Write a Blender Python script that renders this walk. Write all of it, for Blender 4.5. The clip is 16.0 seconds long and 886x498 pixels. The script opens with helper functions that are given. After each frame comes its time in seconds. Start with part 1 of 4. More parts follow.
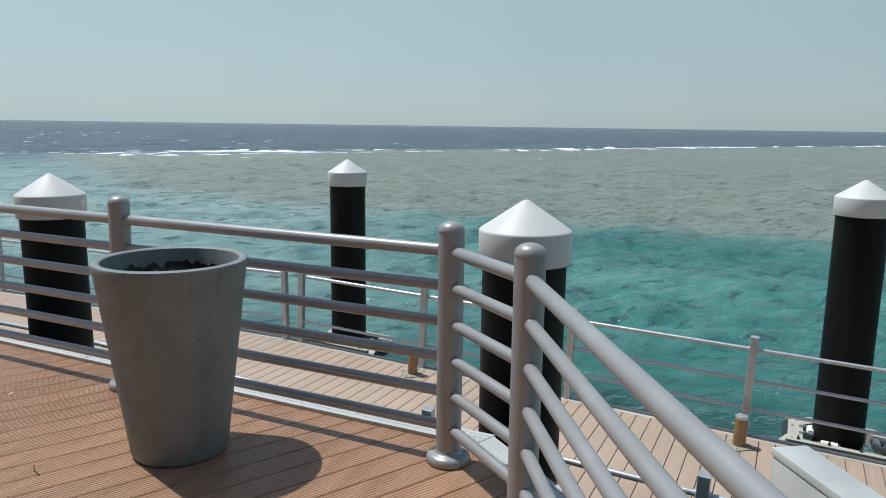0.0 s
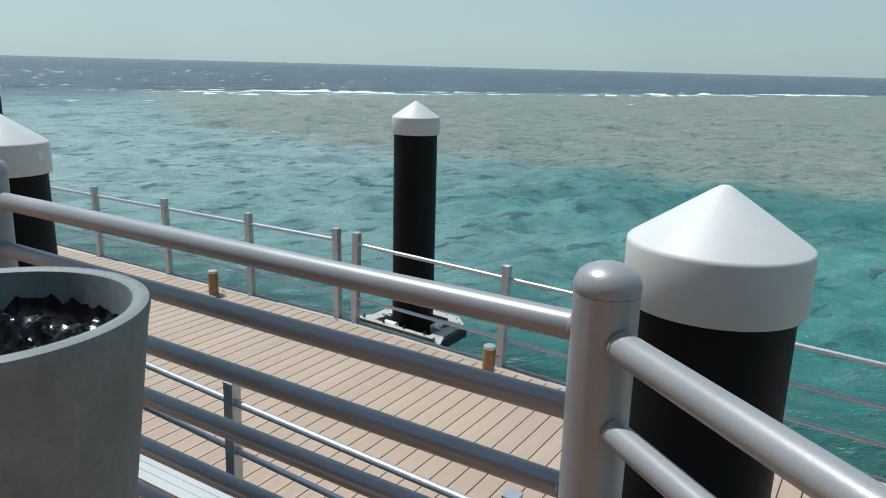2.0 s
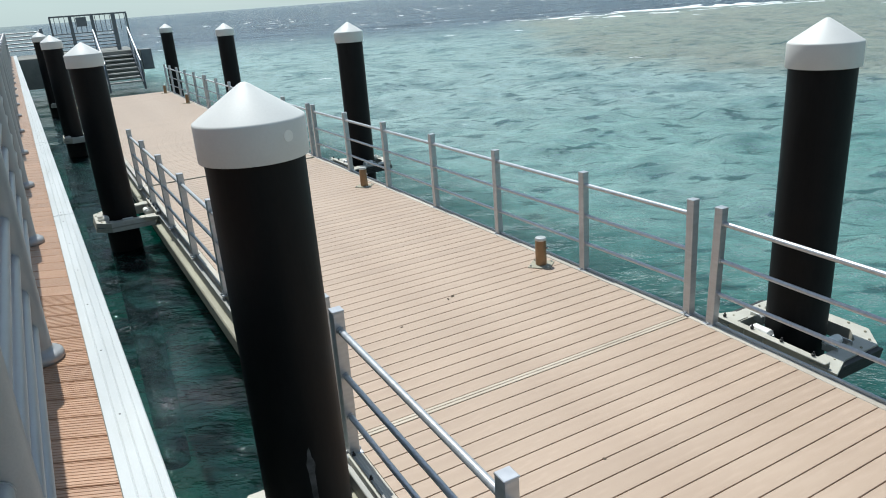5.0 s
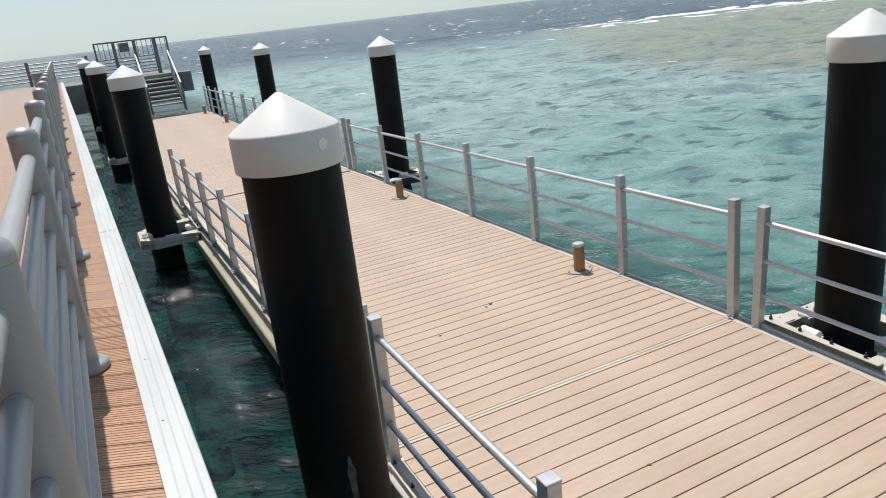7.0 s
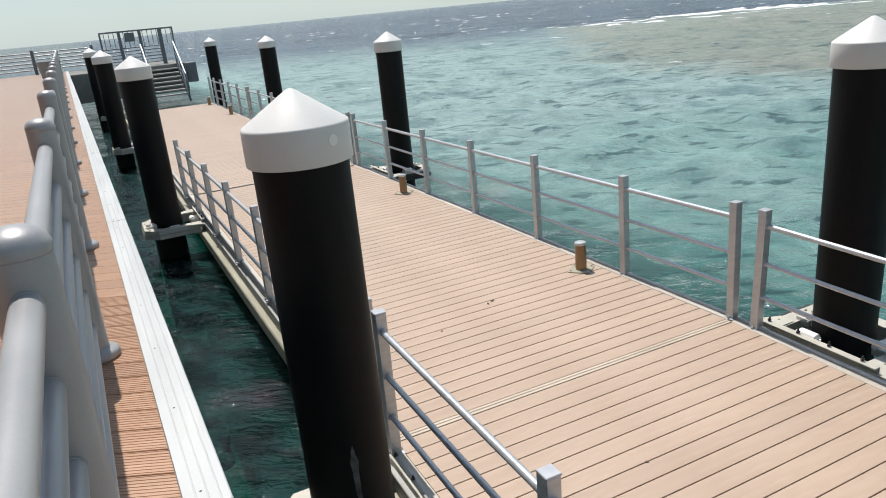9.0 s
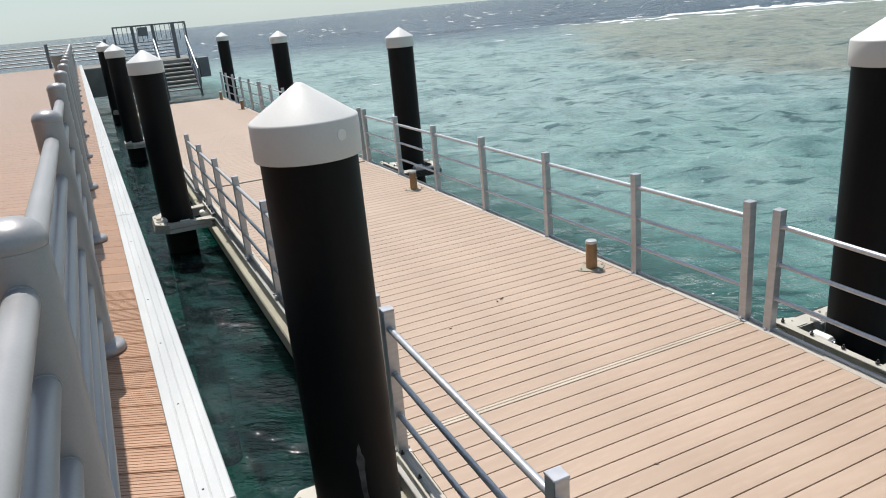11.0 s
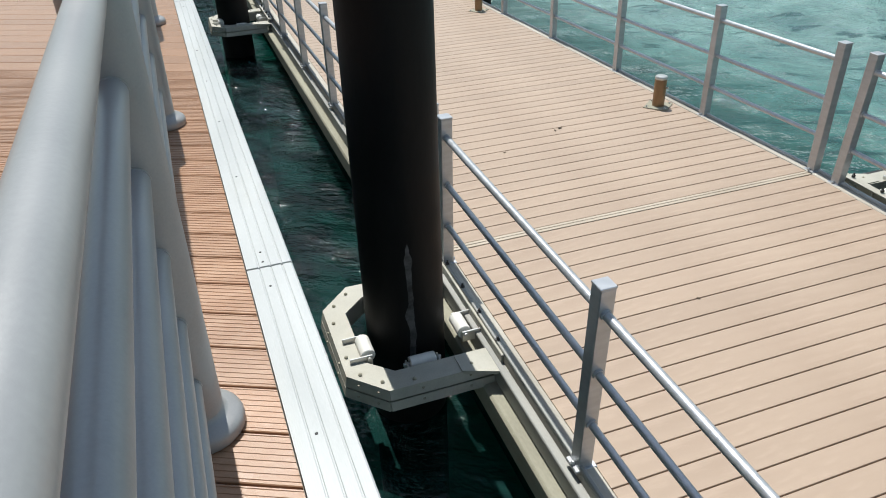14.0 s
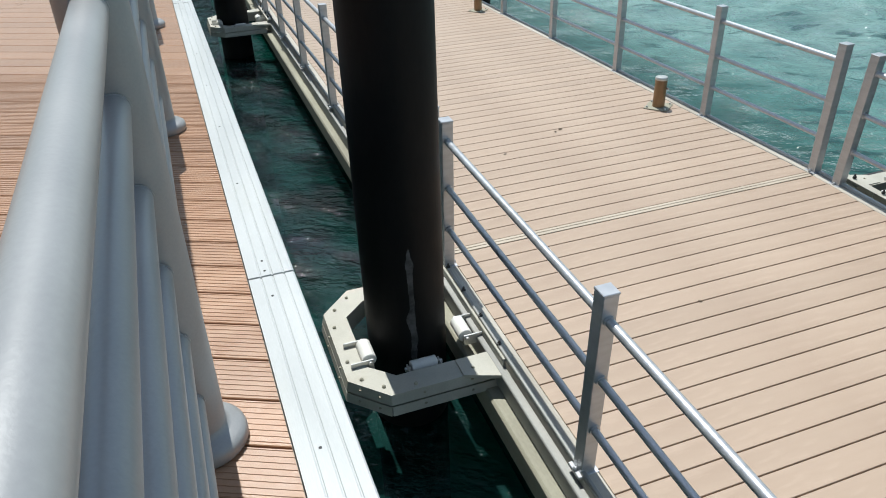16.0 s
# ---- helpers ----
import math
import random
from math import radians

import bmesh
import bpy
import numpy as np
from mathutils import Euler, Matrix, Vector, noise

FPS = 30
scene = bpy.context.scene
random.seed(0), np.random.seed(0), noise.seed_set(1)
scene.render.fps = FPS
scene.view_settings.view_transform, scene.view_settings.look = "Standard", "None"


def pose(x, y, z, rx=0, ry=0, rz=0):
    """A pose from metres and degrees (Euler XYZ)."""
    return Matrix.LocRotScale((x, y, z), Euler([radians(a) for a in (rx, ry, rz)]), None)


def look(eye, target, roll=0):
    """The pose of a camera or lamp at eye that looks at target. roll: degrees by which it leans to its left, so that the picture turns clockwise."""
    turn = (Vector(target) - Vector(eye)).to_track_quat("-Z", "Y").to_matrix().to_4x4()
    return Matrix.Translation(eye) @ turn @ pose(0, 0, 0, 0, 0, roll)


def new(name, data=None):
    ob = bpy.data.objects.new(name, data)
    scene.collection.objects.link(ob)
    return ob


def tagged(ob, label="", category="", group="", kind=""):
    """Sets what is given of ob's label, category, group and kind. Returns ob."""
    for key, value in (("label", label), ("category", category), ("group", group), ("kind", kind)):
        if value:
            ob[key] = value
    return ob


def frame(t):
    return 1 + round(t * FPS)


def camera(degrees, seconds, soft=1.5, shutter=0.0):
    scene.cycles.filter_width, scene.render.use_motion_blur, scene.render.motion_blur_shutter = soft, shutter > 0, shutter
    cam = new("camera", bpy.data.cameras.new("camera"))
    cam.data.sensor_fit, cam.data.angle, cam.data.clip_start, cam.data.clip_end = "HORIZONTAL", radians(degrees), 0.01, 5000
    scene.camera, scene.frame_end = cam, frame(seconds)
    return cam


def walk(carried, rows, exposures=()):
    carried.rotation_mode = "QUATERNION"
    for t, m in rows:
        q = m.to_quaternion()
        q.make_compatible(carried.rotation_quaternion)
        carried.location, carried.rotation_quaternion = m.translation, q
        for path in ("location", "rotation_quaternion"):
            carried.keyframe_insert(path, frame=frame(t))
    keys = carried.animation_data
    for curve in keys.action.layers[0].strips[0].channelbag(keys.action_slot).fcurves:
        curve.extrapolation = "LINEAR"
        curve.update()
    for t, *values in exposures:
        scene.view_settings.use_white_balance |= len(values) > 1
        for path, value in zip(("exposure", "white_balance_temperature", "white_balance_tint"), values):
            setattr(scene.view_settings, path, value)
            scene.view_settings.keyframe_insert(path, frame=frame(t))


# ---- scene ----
cam = camera(63.6, 16.0, soft=1.0)
PATH = [
    (0, (0.351, 0.348, 1.48), (2.119, 1.218, 1.139), 0.8),
    (0.5, (0.705, 0.603, 1.467), (2.365, 1.654, 1.095), -2.9),
    (1, (1.11, 0.82, 1.467), (2.776, 1.871, 1.119), -2.1),
    (1.5, (1.484, 1.002, 1.464), (3.223, 1.929, 1.125), -0.8),
    (2, (1.943, 1.259, 1.388), (3.578, 2.298, 0.892), 1.5),
    (2.5, (2.28, 1.496, 1.36), (3.892, 2.558, 0.837), -0.2),
    (3, (2.637, 1.737, 1.393), (4.167, 2.93, 0.907), 0.3),
    (3.5, (2.905, 1.950, 1.328), (4.313, 3.236, 0.724), -1.1),
    (4, (3.064, 2.139, 1.394), (4.403, 3.51, 0.824), -1.65),
    (4.5, (3.150, 2.300, 1.360), (4.200, 3.876, 0.722), -3.3),
    (4.7, (3.236, 2.331, 1.375), (4.165, 3.970, 0.709), -3.2),
    (7, (3.242, 2.327, 1.334), (4.043, 4.047, 0.704), -6.6),
    (7.5, (3.241, 2.32, 1.342), (4.04, 4.042, 0.716), -6.65),
    (8, (3.237, 2.323, 1.337), (4.036, 4.043, 0.702), -6.5),
    (8.5, (3.227, 2.315, 1.335), (4.029, 4.033, 0.698), -5.8),
    (9, (3.197, 2.286, 1.359), (3.994, 4.005, 0.718), -5.5),
    (11.5, (3.222, 2.331, 1.333), (3.975, 4.066, 0.683), -4.7),
    (12, (3.188, 2.335, 1.301), (3.923, 4.051, 0.583), -1.2),
    (12.5, (3.173, 2.336, 1.295), (3.868, 4.055, 0.548), -0.4),
    (13, (3.172, 2.331, 1.265), (3.812, 4.031, 0.428), -1.7),
    (13.5, (3.166, 2.34, 1.2), (3.767, 3.986, 0.236), -1.6),
    (14, (3.162, 2.343, 1.170), (3.719, 3.957, 0.127), -1.8),
    (14.5, (3.159, 2.355, 1.168), (3.728, 3.966, 0.128), -1.5),
    (15, (3.156, 2.366, 1.171), (3.726, 3.977, 0.133), -1.4),
    (15.5, (3.159, 2.369, 1.174), (3.724, 3.981, 0.133), -1.7),
    (16, (3.161, 2.371, 1.19), (3.719, 3.981, 0.144), -1.9),
]
walk(cam, [(t, look(eye, target, roll)) for t, eye, target, roll in PATH],
     exposures=[(0, -0.22, 6120, 8), (1.0, -0.22, 6000, 5), (2.0, -0.16, 5980, 5), (3.0, -0.07, 6020, 5), (3.5, -0.02, 5620, 3), (4.0, 0.05, 5680, 3), (4.7, 0.05, 6000, 4), (7.0, 0.10, 6560, 12), (9.0, 0.10, 6600, 12), (11.5, 0.09, 6560, 12), (12.5, 0.09, 6620, 12), (13.5, 0.05, 6520, 8), (14.5, 0.05, 6280, 7), (16, 0.05, 6220, 6)])

# ---- world, sun ----
SUN_EL, SUN_AZ = radians(66.0), radians(0.0)   # azimuth from +y towards +x
world = bpy.data.worlds.new("sky")
scene.world = world
world.use_nodes = True
wn = world.node_tree
wn.nodes.clear()
sky = wn.nodes.new("ShaderNodeTexSky")
sky.sky_type, sky.sun_disc = "NISHITA", False
sky.sun_elevation, sky.sun_rotation = SUN_EL, SUN_AZ
sky.air_density, sky.dust_density, sky.ozone_density, sky.altitude = 1.0, 0.7, 1.0, 0.0
bg = wn.nodes.new("ShaderNodeBackground")
bg.inputs["Strength"].default_value = 0.13
wout = wn.nodes.new("ShaderNodeOutputWorld")
haze = wn.nodes.new("ShaderNodeMixRGB")
direction = wn.nodes.new("ShaderNodeTexCoord")
upward = wn.nodes.new("ShaderNodeSeparateXYZ")
wn.links.new(direction.outputs["Generated"], upward.inputs[0])
thinning = wn.nodes.new("ShaderNodeMapRange")      # haze is thickest at the horizon
thinning.inputs["From Min"].default_value, thinning.inputs["From Max"].default_value = 0.2, 0.6
thinning.inputs["To Min"].default_value, thinning.inputs["To Max"].default_value = 0.82, 0.2
wn.links.new(upward.outputs["Z"], thinning.inputs["Value"])
wn.links.new(thinning.outputs[0], haze.inputs[0])
cloud = wn.nodes.new("ShaderNodeTexNoise")
cloud.inputs["Scale"].default_value, cloud.inputs["Detail"].default_value = 2.2, 5
veil = wn.nodes.new("ShaderNodeValToRGB")
veil.color_ramp.elements[0].position, veil.color_ramp.elements[1].position = 0.35, 0.7
veil.color_ramp.elements[0].color, veil.color_ramp.elements[1].color = (3.62, 4.5, 4.62, 1), (4.12, 4.95, 4.95, 1)
wn.links.new(cloud.outputs["Fac"], veil.inputs[0])
glow = wn.nodes.new("ShaderNodeMapRange")          # the haze is brighter towards the sun
glow.inputs["From Min"].default_value, glow.inputs["From Max"].default_value = -0.2, 0.85
glow.inputs["To Min"].default_value, glow.inputs["To Max"].default_value = 0.88, 1.08
wn.links.new(upward.outputs["Y"], glow.inputs["Value"])
lit = wn.nodes.new("ShaderNodeVectorMath")
lit.operation = "SCALE"
wn.links.new(veil.outputs["Color"], lit.inputs[0])
wn.links.new(glow.outputs[0], lit.inputs["Scale"])
wn.links.new(lit.outputs[0], haze.inputs[2])
wn.links.new(sky.outputs[0], haze.inputs[1])
wn.links.new(haze.outputs[0], bg.inputs["Color"])
wn.links.new(bg.outputs[0], wout.inputs["Surface"])

sun = new("sun", bpy.data.lights.new("sun", "SUN"))
sun.data.energy, sun.data.angle, sun.data.color = 5.0, radians(0.55), (1.0, 0.965, 0.91)
sun_dir = Vector((math.sin(SUN_AZ) * math.cos(SUN_EL), math.cos(SUN_AZ) * math.cos(SUN_EL), math.sin(SUN_EL)))
sun.matrix_world = look(sun_dir * 60, (0, 0, 0))
scene.view_settings.exposure = 0.0


# ---- materials ----
def mat(name, c1, c2, rough=0.5, metal=0.0, scale=6.0, fine=90.0, bump=0.15, stretch=(1, 1, 1), stain=None, stain_amt=0.0,
        per_piece=0.0, spec=0.5, rough_var=0.15, coord="Object", stain_scale=2.5, dust=0.0):
    """Two-scale procedural surface: broad colour drift, fine grain with relief, optional stains, optional tone per piece."""
    m = bpy.data.materials.new(name)
    m.use_nodes = True
    nt = m.node_tree
    b = nt.nodes["Principled BSDF"]
    tc = nt.nodes.new("ShaderNodeTexCoord")
    mp = nt.nodes.new("ShaderNodeMapping")
    mp.inputs["Scale"].default_value = stretch
    nt.links.new(tc.outputs[coord], mp.inputs["Vector"])
    n1 = nt.nodes.new("ShaderNodeTexNoise")
    n1.inputs["Scale"].default_value, n1.inputs["Detail"].default_value = scale, 6
    n2 = nt.nodes.new("ShaderNodeTexNoise")
    n2.inputs["Scale"].default_value, n2.inputs["Detail"].default_value = fine, 4
    nt.links.new(mp.outputs[0], n1.inputs["Vector"])
    nt.links.new(mp.outputs[0], n2.inputs["Vector"])
    mixn = nt.nodes.new("ShaderNodeMath")
    mixn.operation = "MULTIPLY_ADD"
    mixn.inputs[1].default_value, mixn.inputs[2].default_value = 0.35, -0.17
    nt.links.new(n2.outputs["Fac"], mixn.inputs[0])
    add = nt.nodes.new("ShaderNodeMath")
    nt.links.new(n1.outputs["Fac"], add.inputs[0])
    nt.links.new(mixn.outputs[0], add.inputs[1])
    ramp = nt.nodes.new("ShaderNodeValToRGB")
    ramp.color_ramp.elements[0].position, ramp.color_ramp.elements[1].position = 0.3, 0.7
    ramp.color_ramp.elements[0].color, ramp.color_ramp.elements[1].color = (*c1, 1), (*c2, 1)
    nt.links.new(add.outputs[0], ramp.inputs[0])
    col = ramp.outputs["Color"]
    if stain:
        n3 = nt.nodes.new("ShaderNodeTexNoise")
        n3.inputs["Scale"].default_value, n3.inputs["Detail"].default_value, n3.inputs["Roughness"].default_value = stain_scale, 8, 0.65
        nt.links.new(mp.outputs[0], n3.inputs["Vector"])
        r3 = nt.nodes.new("ShaderNodeValToRGB")
        r3.color_ramp.elements[0].position, r3.color_ramp.elements[1].position = 0.52, 0.72
        r3.color_ramp.elements[1].color = (stain_amt,) * 3 + (1,)
        nt.links.new(n3.outputs["Fac"], r3.inputs[0])
        mx = nt.nodes.new("ShaderNodeMixRGB")
        mx.inputs[2].default_value = (*stain, 1)
        nt.links.new(r3.outputs["Color"], mx.inputs[0])
        nt.links.new(col, mx.inputs[1])
        col = mx.outputs[0]
    if per_piece:
        oi = nt.nodes.new("ShaderNodeObjectInfo")
        gi = nt.nodes.new("ShaderNodeNewGeometry")
        sm = nt.nodes.new("ShaderNodeMath")
        nt.links.new(oi.outputs["Random"], sm.inputs[0])
        nt.links.new(gi.outputs["Random Per Island"], sm.inputs[1])
        fr = nt.nodes.new("ShaderNodeMath")
        fr.operation = "FRACT"
        nt.links.new(sm.outputs[0], fr.inputs[0])
        mr = nt.nodes.new("ShaderNodeMapRange")
        mr.inputs["To Min"].default_value, mr.inputs["To Max"].default_value = 1 - per_piece, 1 + per_piece
        nt.links.new(fr.outputs[0], mr.inputs["Value"])
        hv = nt.nodes.new("ShaderNodeHueSaturation")
        nt.links.new(mr.outputs[0], hv.inputs["Value"])
        nt.links.new(col, hv.inputs["Color"])
        col = hv.outputs["Color"]
    nt.links.new(col, b.inputs["Base Color"])
    rr = nt.nodes.new("ShaderNodeMapRange")
    rr.inputs["To Min"].default_value, rr.inputs["To Max"].default_value = max(0.03, rough - rough_var), min(1, rough + rough_var)
    nt.links.new(n1.outputs["Fac"], rr.inputs["Value"])
    nt.links.new(rr.outputs[0], b.inputs["Roughness"])
    b.inputs["Metallic"].default_value = metal
    b.inputs["Specular IOR Level"].default_value = spec
    b.inputs["Sheen Weight"].default_value, b.inputs["Sheen Roughness"].default_value = dust, 0.3
    if bump:
        bp = nt.nodes.new("ShaderNodeBump")
        bp.inputs["Strength"].default_value, bp.inputs["Distance"].default_value = bump, 0.004
        nt.links.new(n2.outputs["Fac"], bp.inputs["Height"])
        nt.links.new(bp.outputs[0], b.inputs["Normal"])
    return m


M_PONT = mat("sun-bleached composite plank", (0.350, 0.254, 0.185), (0.418, 0.315, 0.235), 0.55, 0, 1.3, 160, 0.2, (1, 6, 1), (0.49, 0.37, 0.28), 0.5, 0.045, 0.45, dust=0.30)
M_DECK = mat("red-brown composite board", (0.308, 0.162, 0.086), (0.392, 0.223, 0.128), 0.38, 0, 1.6, 140, 0.2, (1, 8, 1), (0.42, 0.27, 0.18), 0.45, 0.08, 0.7, dust=0.45)
M_TRIM = mat("white coated aluminium", (0.415, 0.432, 0.432), (0.495, 0.512, 0.512), 0.45, 0, 3, 120, 0.08, (3, 0.4, 1), (0.40, 0.40, 0.36), 0.5)
M_RAIL = mat("grey powder-coated tube", (0.262, 0.263, 0.265), (0.318, 0.319, 0.321), 0.40, 0.15, 5, 200, 0.06, (1, 1, 1), (0.30, 0.295, 0.28), 0.3, spec=0.8, rough_var=0.08)
M_ALU = mat("brushed aluminium", (0.432, 0.442, 0.460), (0.534, 0.543, 0.561), 0.38, 0.6, 8, 220, 0.08, (1, 1, 4), (0.34, 0.34, 0.33), 0.3)
M_PILE = mat("black polyethylene sleeve", (0.004, 0.004, 0.0045), (0.009, 0.0085, 0.0085), 0.55, 0, 2.0, 60, 0.12, (1, 1, 0.25), (0.03, 0.029, 0.028), 0.25, spec=0.15)
M_CAP = mat("white plastic cap", (0.558, 0.558, 0.535), (0.623, 0.623, 0.600), 0.55, 0, 3, 90, 0.06, (1, 1, 1), (0.60, 0.60, 0.56), 0.3)
M_CONC = mat("weathered grey cement", (0.125, 0.147, 0.148), (0.238, 0.265, 0.264), 0.6, 0, 4.0, 70, 0.25, (1, 1, 0.6), (0.070, 0.082, 0.074), 0.6, stain_scale=4.0)
M_BAG = mat("black refuse bag", (0.002, 0.002, 0.0025), (0.005, 0.005, 0.006), 0.25, 0, 12, 60, 0.2, spec=0.3, rough_var=0.08)
M_GUIDE = mat("galvanised guide frame", (0.355, 0.342, 0.292), (0.475, 0.460, 0.398), 0.6, 0.05, 5, 120, 0.15, (1, 1, 1), (0.22, 0.185, 0.125), 0.6)
M_EDGE = mat("salt-stained beige edging", (0.352, 0.317, 0.264), (0.475, 0.440, 0.378), 0.65, 0, 2, 90, 0.2, (1, 0.6, 1), (0.24, 0.20, 0.15), 0.6)
M_ROLL = mat("white nylon roller", (0.70, 0.69, 0.64), (0.80, 0.79, 0.75), 0.4, 0, 6, 120, 0.05, (1, 1, 1), (0.5, 0.46, 0.36), 0.4)
M_BOLL = mat("bronzed mooring pin", (0.24, 0.145, 0.075), (0.36, 0.235, 0.13), 0.42, 0.55, 9, 160, 0.15, (1, 1, 0.5), (0.13, 0.075, 0.04), 0.5)
M_CHANNEL = mat("dull salt-worn aluminium", (0.25, 0.25, 0.235), (0.36, 0.355, 0.33), 0.55, 0.2, 4, 150, 0.15, (1, 0.4, 1), (0.17, 0.16, 0.13), 0.6)
M_SEAM = mat("pale worn joint strip", (0.385, 0.322, 0.247), (0.470, 0.402, 0.318), 0.6, 0, 3, 120, 0.2, (0.5, 1, 1), (0.33, 0.26, 0.19), 0.5)
M_STEEL = mat("stainless steel", (0.5, 0.5, 0.48), (0.62, 0.62, 0.6), 0.35, 0.7, 8, 200, 0.05)
M_BEAM = mat("olive weathered fender beam", (0.24, 0.225, 0.17), (0.34, 0.325, 0.25), 0.75, 0, 3, 90, 0.25, (1, 0.4, 1), (0.16, 0.15, 0.11), 0.6)
M_DARK = mat("dark wet hull", (0.02, 0.022, 0.02), (0.04, 0.042, 0.038), 0.6, 0, 2, 40, 0.2)
M_RUB = mat("black rubber", (0.012, 0.012, 0.012), (0.025, 0.025, 0.025), 0.6, 0, 5, 120, 0.15)
M_WHITE = mat("white gelcoat", (0.374, 0.398, 0.382), (0.452, 0.476, 0.460), 0.35, 0, 2, 120, 0.04, (1, 1, 1), (0.5, 0.5, 0.46), 0.4)
M_FARMETAL = mat("dark grey painted steel", (0.10, 0.115, 0.125), (0.15, 0.165, 0.175), 0.5, 0, 4, 120, 0.08)
M_CEMENT = mat("grey sea-worn concrete", (0.136, 0.140, 0.128), (0.221, 0.221, 0.200), 0.85, 0, 0.8, 20, 0.4, (1, 1, 1), (0.07, 0.085, 0.07), 0.7, stain_scale=0.9)
M_TREAD = mat("pale stair tread", (0.288, 0.288, 0.272), (0.368, 0.368, 0.344), 0.7, 0, 3, 60, 0.2)
M_SALT = mat("dried salt", (0.014, 0.014, 0.0145), (0.095, 0.094, 0.096), 0.7, 0, 16, 60, 0.3)
M_TIMBER = mat("dark timber cladding", (0.10, 0.07, 0.05), (0.17, 0.125, 0.09), 0.75, 0, 1.2, 60, 0.25, (1, 6, 0.5))
M_LITTER = mat("dry leaf scrap", (0.06, 0.04, 0.025), (0.14, 0.10, 0.06), 0.8, 0, 20, 90, 0.2)


def water_material():
    """Sea: turquoise lagoon, brown reef flat and deep blue beyond, by place; wind ripples at several sizes."""
    m = bpy.data.materials.new("sea water")
    m.use_nodes = True
    nt = m.node_tree
    L = nt.links.new
    b = nt.nodes["Principled BSDF"]
    geo = nt.nodes.new("ShaderNodeNewGeometry")
    sep = nt.nodes.new("ShaderNodeSeparateXYZ")
    L(geo.outputs["Position"], sep.inputs[0])

    def math_node(op, a, c, clamp=False):
        n = nt.nodes.new("ShaderNodeMath")
        n.operation, n.use_clamp = op, clamp
        for i, v in enumerate((a, c)):
            if isinstance(v, (int, float)):
                n.inputs[i].default_value = v
            else:
                L(v, n.inputs[i])
        return n.outputs[0]

    def noise_tex(scale, detail, stretch=(1, 1, 1), turn=0.0, rough=0.55):
        spun = nt.nodes.new("ShaderNodeMapping")
        spun.inputs["Rotation"].default_value = (0, 0, turn)
        L(geo.outputs["Position"], spun.inputs["Vector"])
        mp = nt.nodes.new("ShaderNodeMapping")
        mp.inputs["Scale"].default_value = stretch
        L(spun.outputs[0], mp.inputs["Vector"])
        n = nt.nodes.new("ShaderNodeTexNoise")
        n.inputs["Scale"].default_value, n.inputs["Detail"].default_value, n.inputs["Roughness"].default_value = scale, detail, rough
        L(mp.outputs[0], n.inputs["Vector"])
        return n.outputs["Fac"]

    def smooth(v, lo, hi):
        n = nt.nodes.new("ShaderNodeMapRange")
        n.interpolation_type = "SMOOTHSTEP"
        n.inputs["From Min"].default_value, n.inputs["From Max"].default_value = lo, hi
        L(v, n.inputs["Value"])
        return n.outputs[0]

    def mix(f, a, c):
        n = nt.nodes.new("ShaderNodeMixRGB")
        L(f, n.inputs[0])
        for i, v in ((1, a), (2, c)):
            if isinstance(v, tuple):
                n.inputs[i].default_value = (*v, 1)
            else:
                L(v, n.inputs[i])
        return n.outputs[0]

    x, y = sep.outputs["X"], sep.outputs["Y"]
    wob = math_node("MULTIPLY", math_node("SUBTRACT", noise_tex(0.12, 5), 0.5), 9.0)
    wob2 = math_node("MULTIPLY", math_node("SUBTRACT", noise_tex(0.08, 5), 0.5), 20.0)
    edge = math_node("ADD", 26.0, math_node("MULTIPLY", math_node("MAXIMUM", math_node("SUBTRACT", y, 29.0), 0.0), 0.57))
    reef = smooth(math_node("ADD", math_node("SUBTRACT", x, edge), wob), -3.5, 3.5)
    beyond = math_node("ADD", math_node("SUBTRACT", math_node("ADD", y, math_node("MULTIPLY", x, 0.57)), 97.0), wob)
    sharp, gradual = smooth(beyond, -3.0, 8.0), smooth(beyond, -46.0, 14.0)      # a clean edge along the reef, a slow change in the channel beside it
    deep = math_node("ADD", math_node("MULTIPLY", reef, sharp), math_node("MULTIPLY", math_node("SUBTRACT", 1.0, reef), gradual))
    # where the lagoon colour takes on painted sky reflection
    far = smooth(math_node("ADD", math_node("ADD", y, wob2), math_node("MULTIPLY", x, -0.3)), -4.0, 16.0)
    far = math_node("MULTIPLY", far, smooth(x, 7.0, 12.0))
    patch = smooth(noise_tex(0.09, 6, (1, 0.6, 1), 0.5, 0.62), 0.40, 0.66)
    speck = smooth(noise_tex(0.6, 6, (0.85, 1.15, 1), 0.5, 0.62), 0.46, 0.68)
    teal = mix(patch, (0.040, 0.170, 0.151), (0.104, 0.308, 0.266))
    teal = mix(math_node("MULTIPLY", speck, 0.5), teal, (0.020, 0.110, 0.105))
    # pale grey stands in for sky glare on the distant lagoon
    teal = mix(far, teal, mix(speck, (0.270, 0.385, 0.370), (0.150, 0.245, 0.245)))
    flat = mix(speck, (0.254, 0.276, 0.230), (0.160, 0.198, 0.174))
    flat = mix(math_node("MULTIPLY", patch, 0.4), flat, (0.19, 0.26, 0.22))
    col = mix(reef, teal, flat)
    # darker wave faces, painted into the colour as stretched dashes
    shade_dash = smooth(noise_tex(2.4, 4, (0.5, 1.6, 1), 0.52, 0.55), 0.57, 0.64)
    col = mix(math_node("MULTIPLY", shade_dash, 0.75), col, (0.030, 0.085, 0.090))
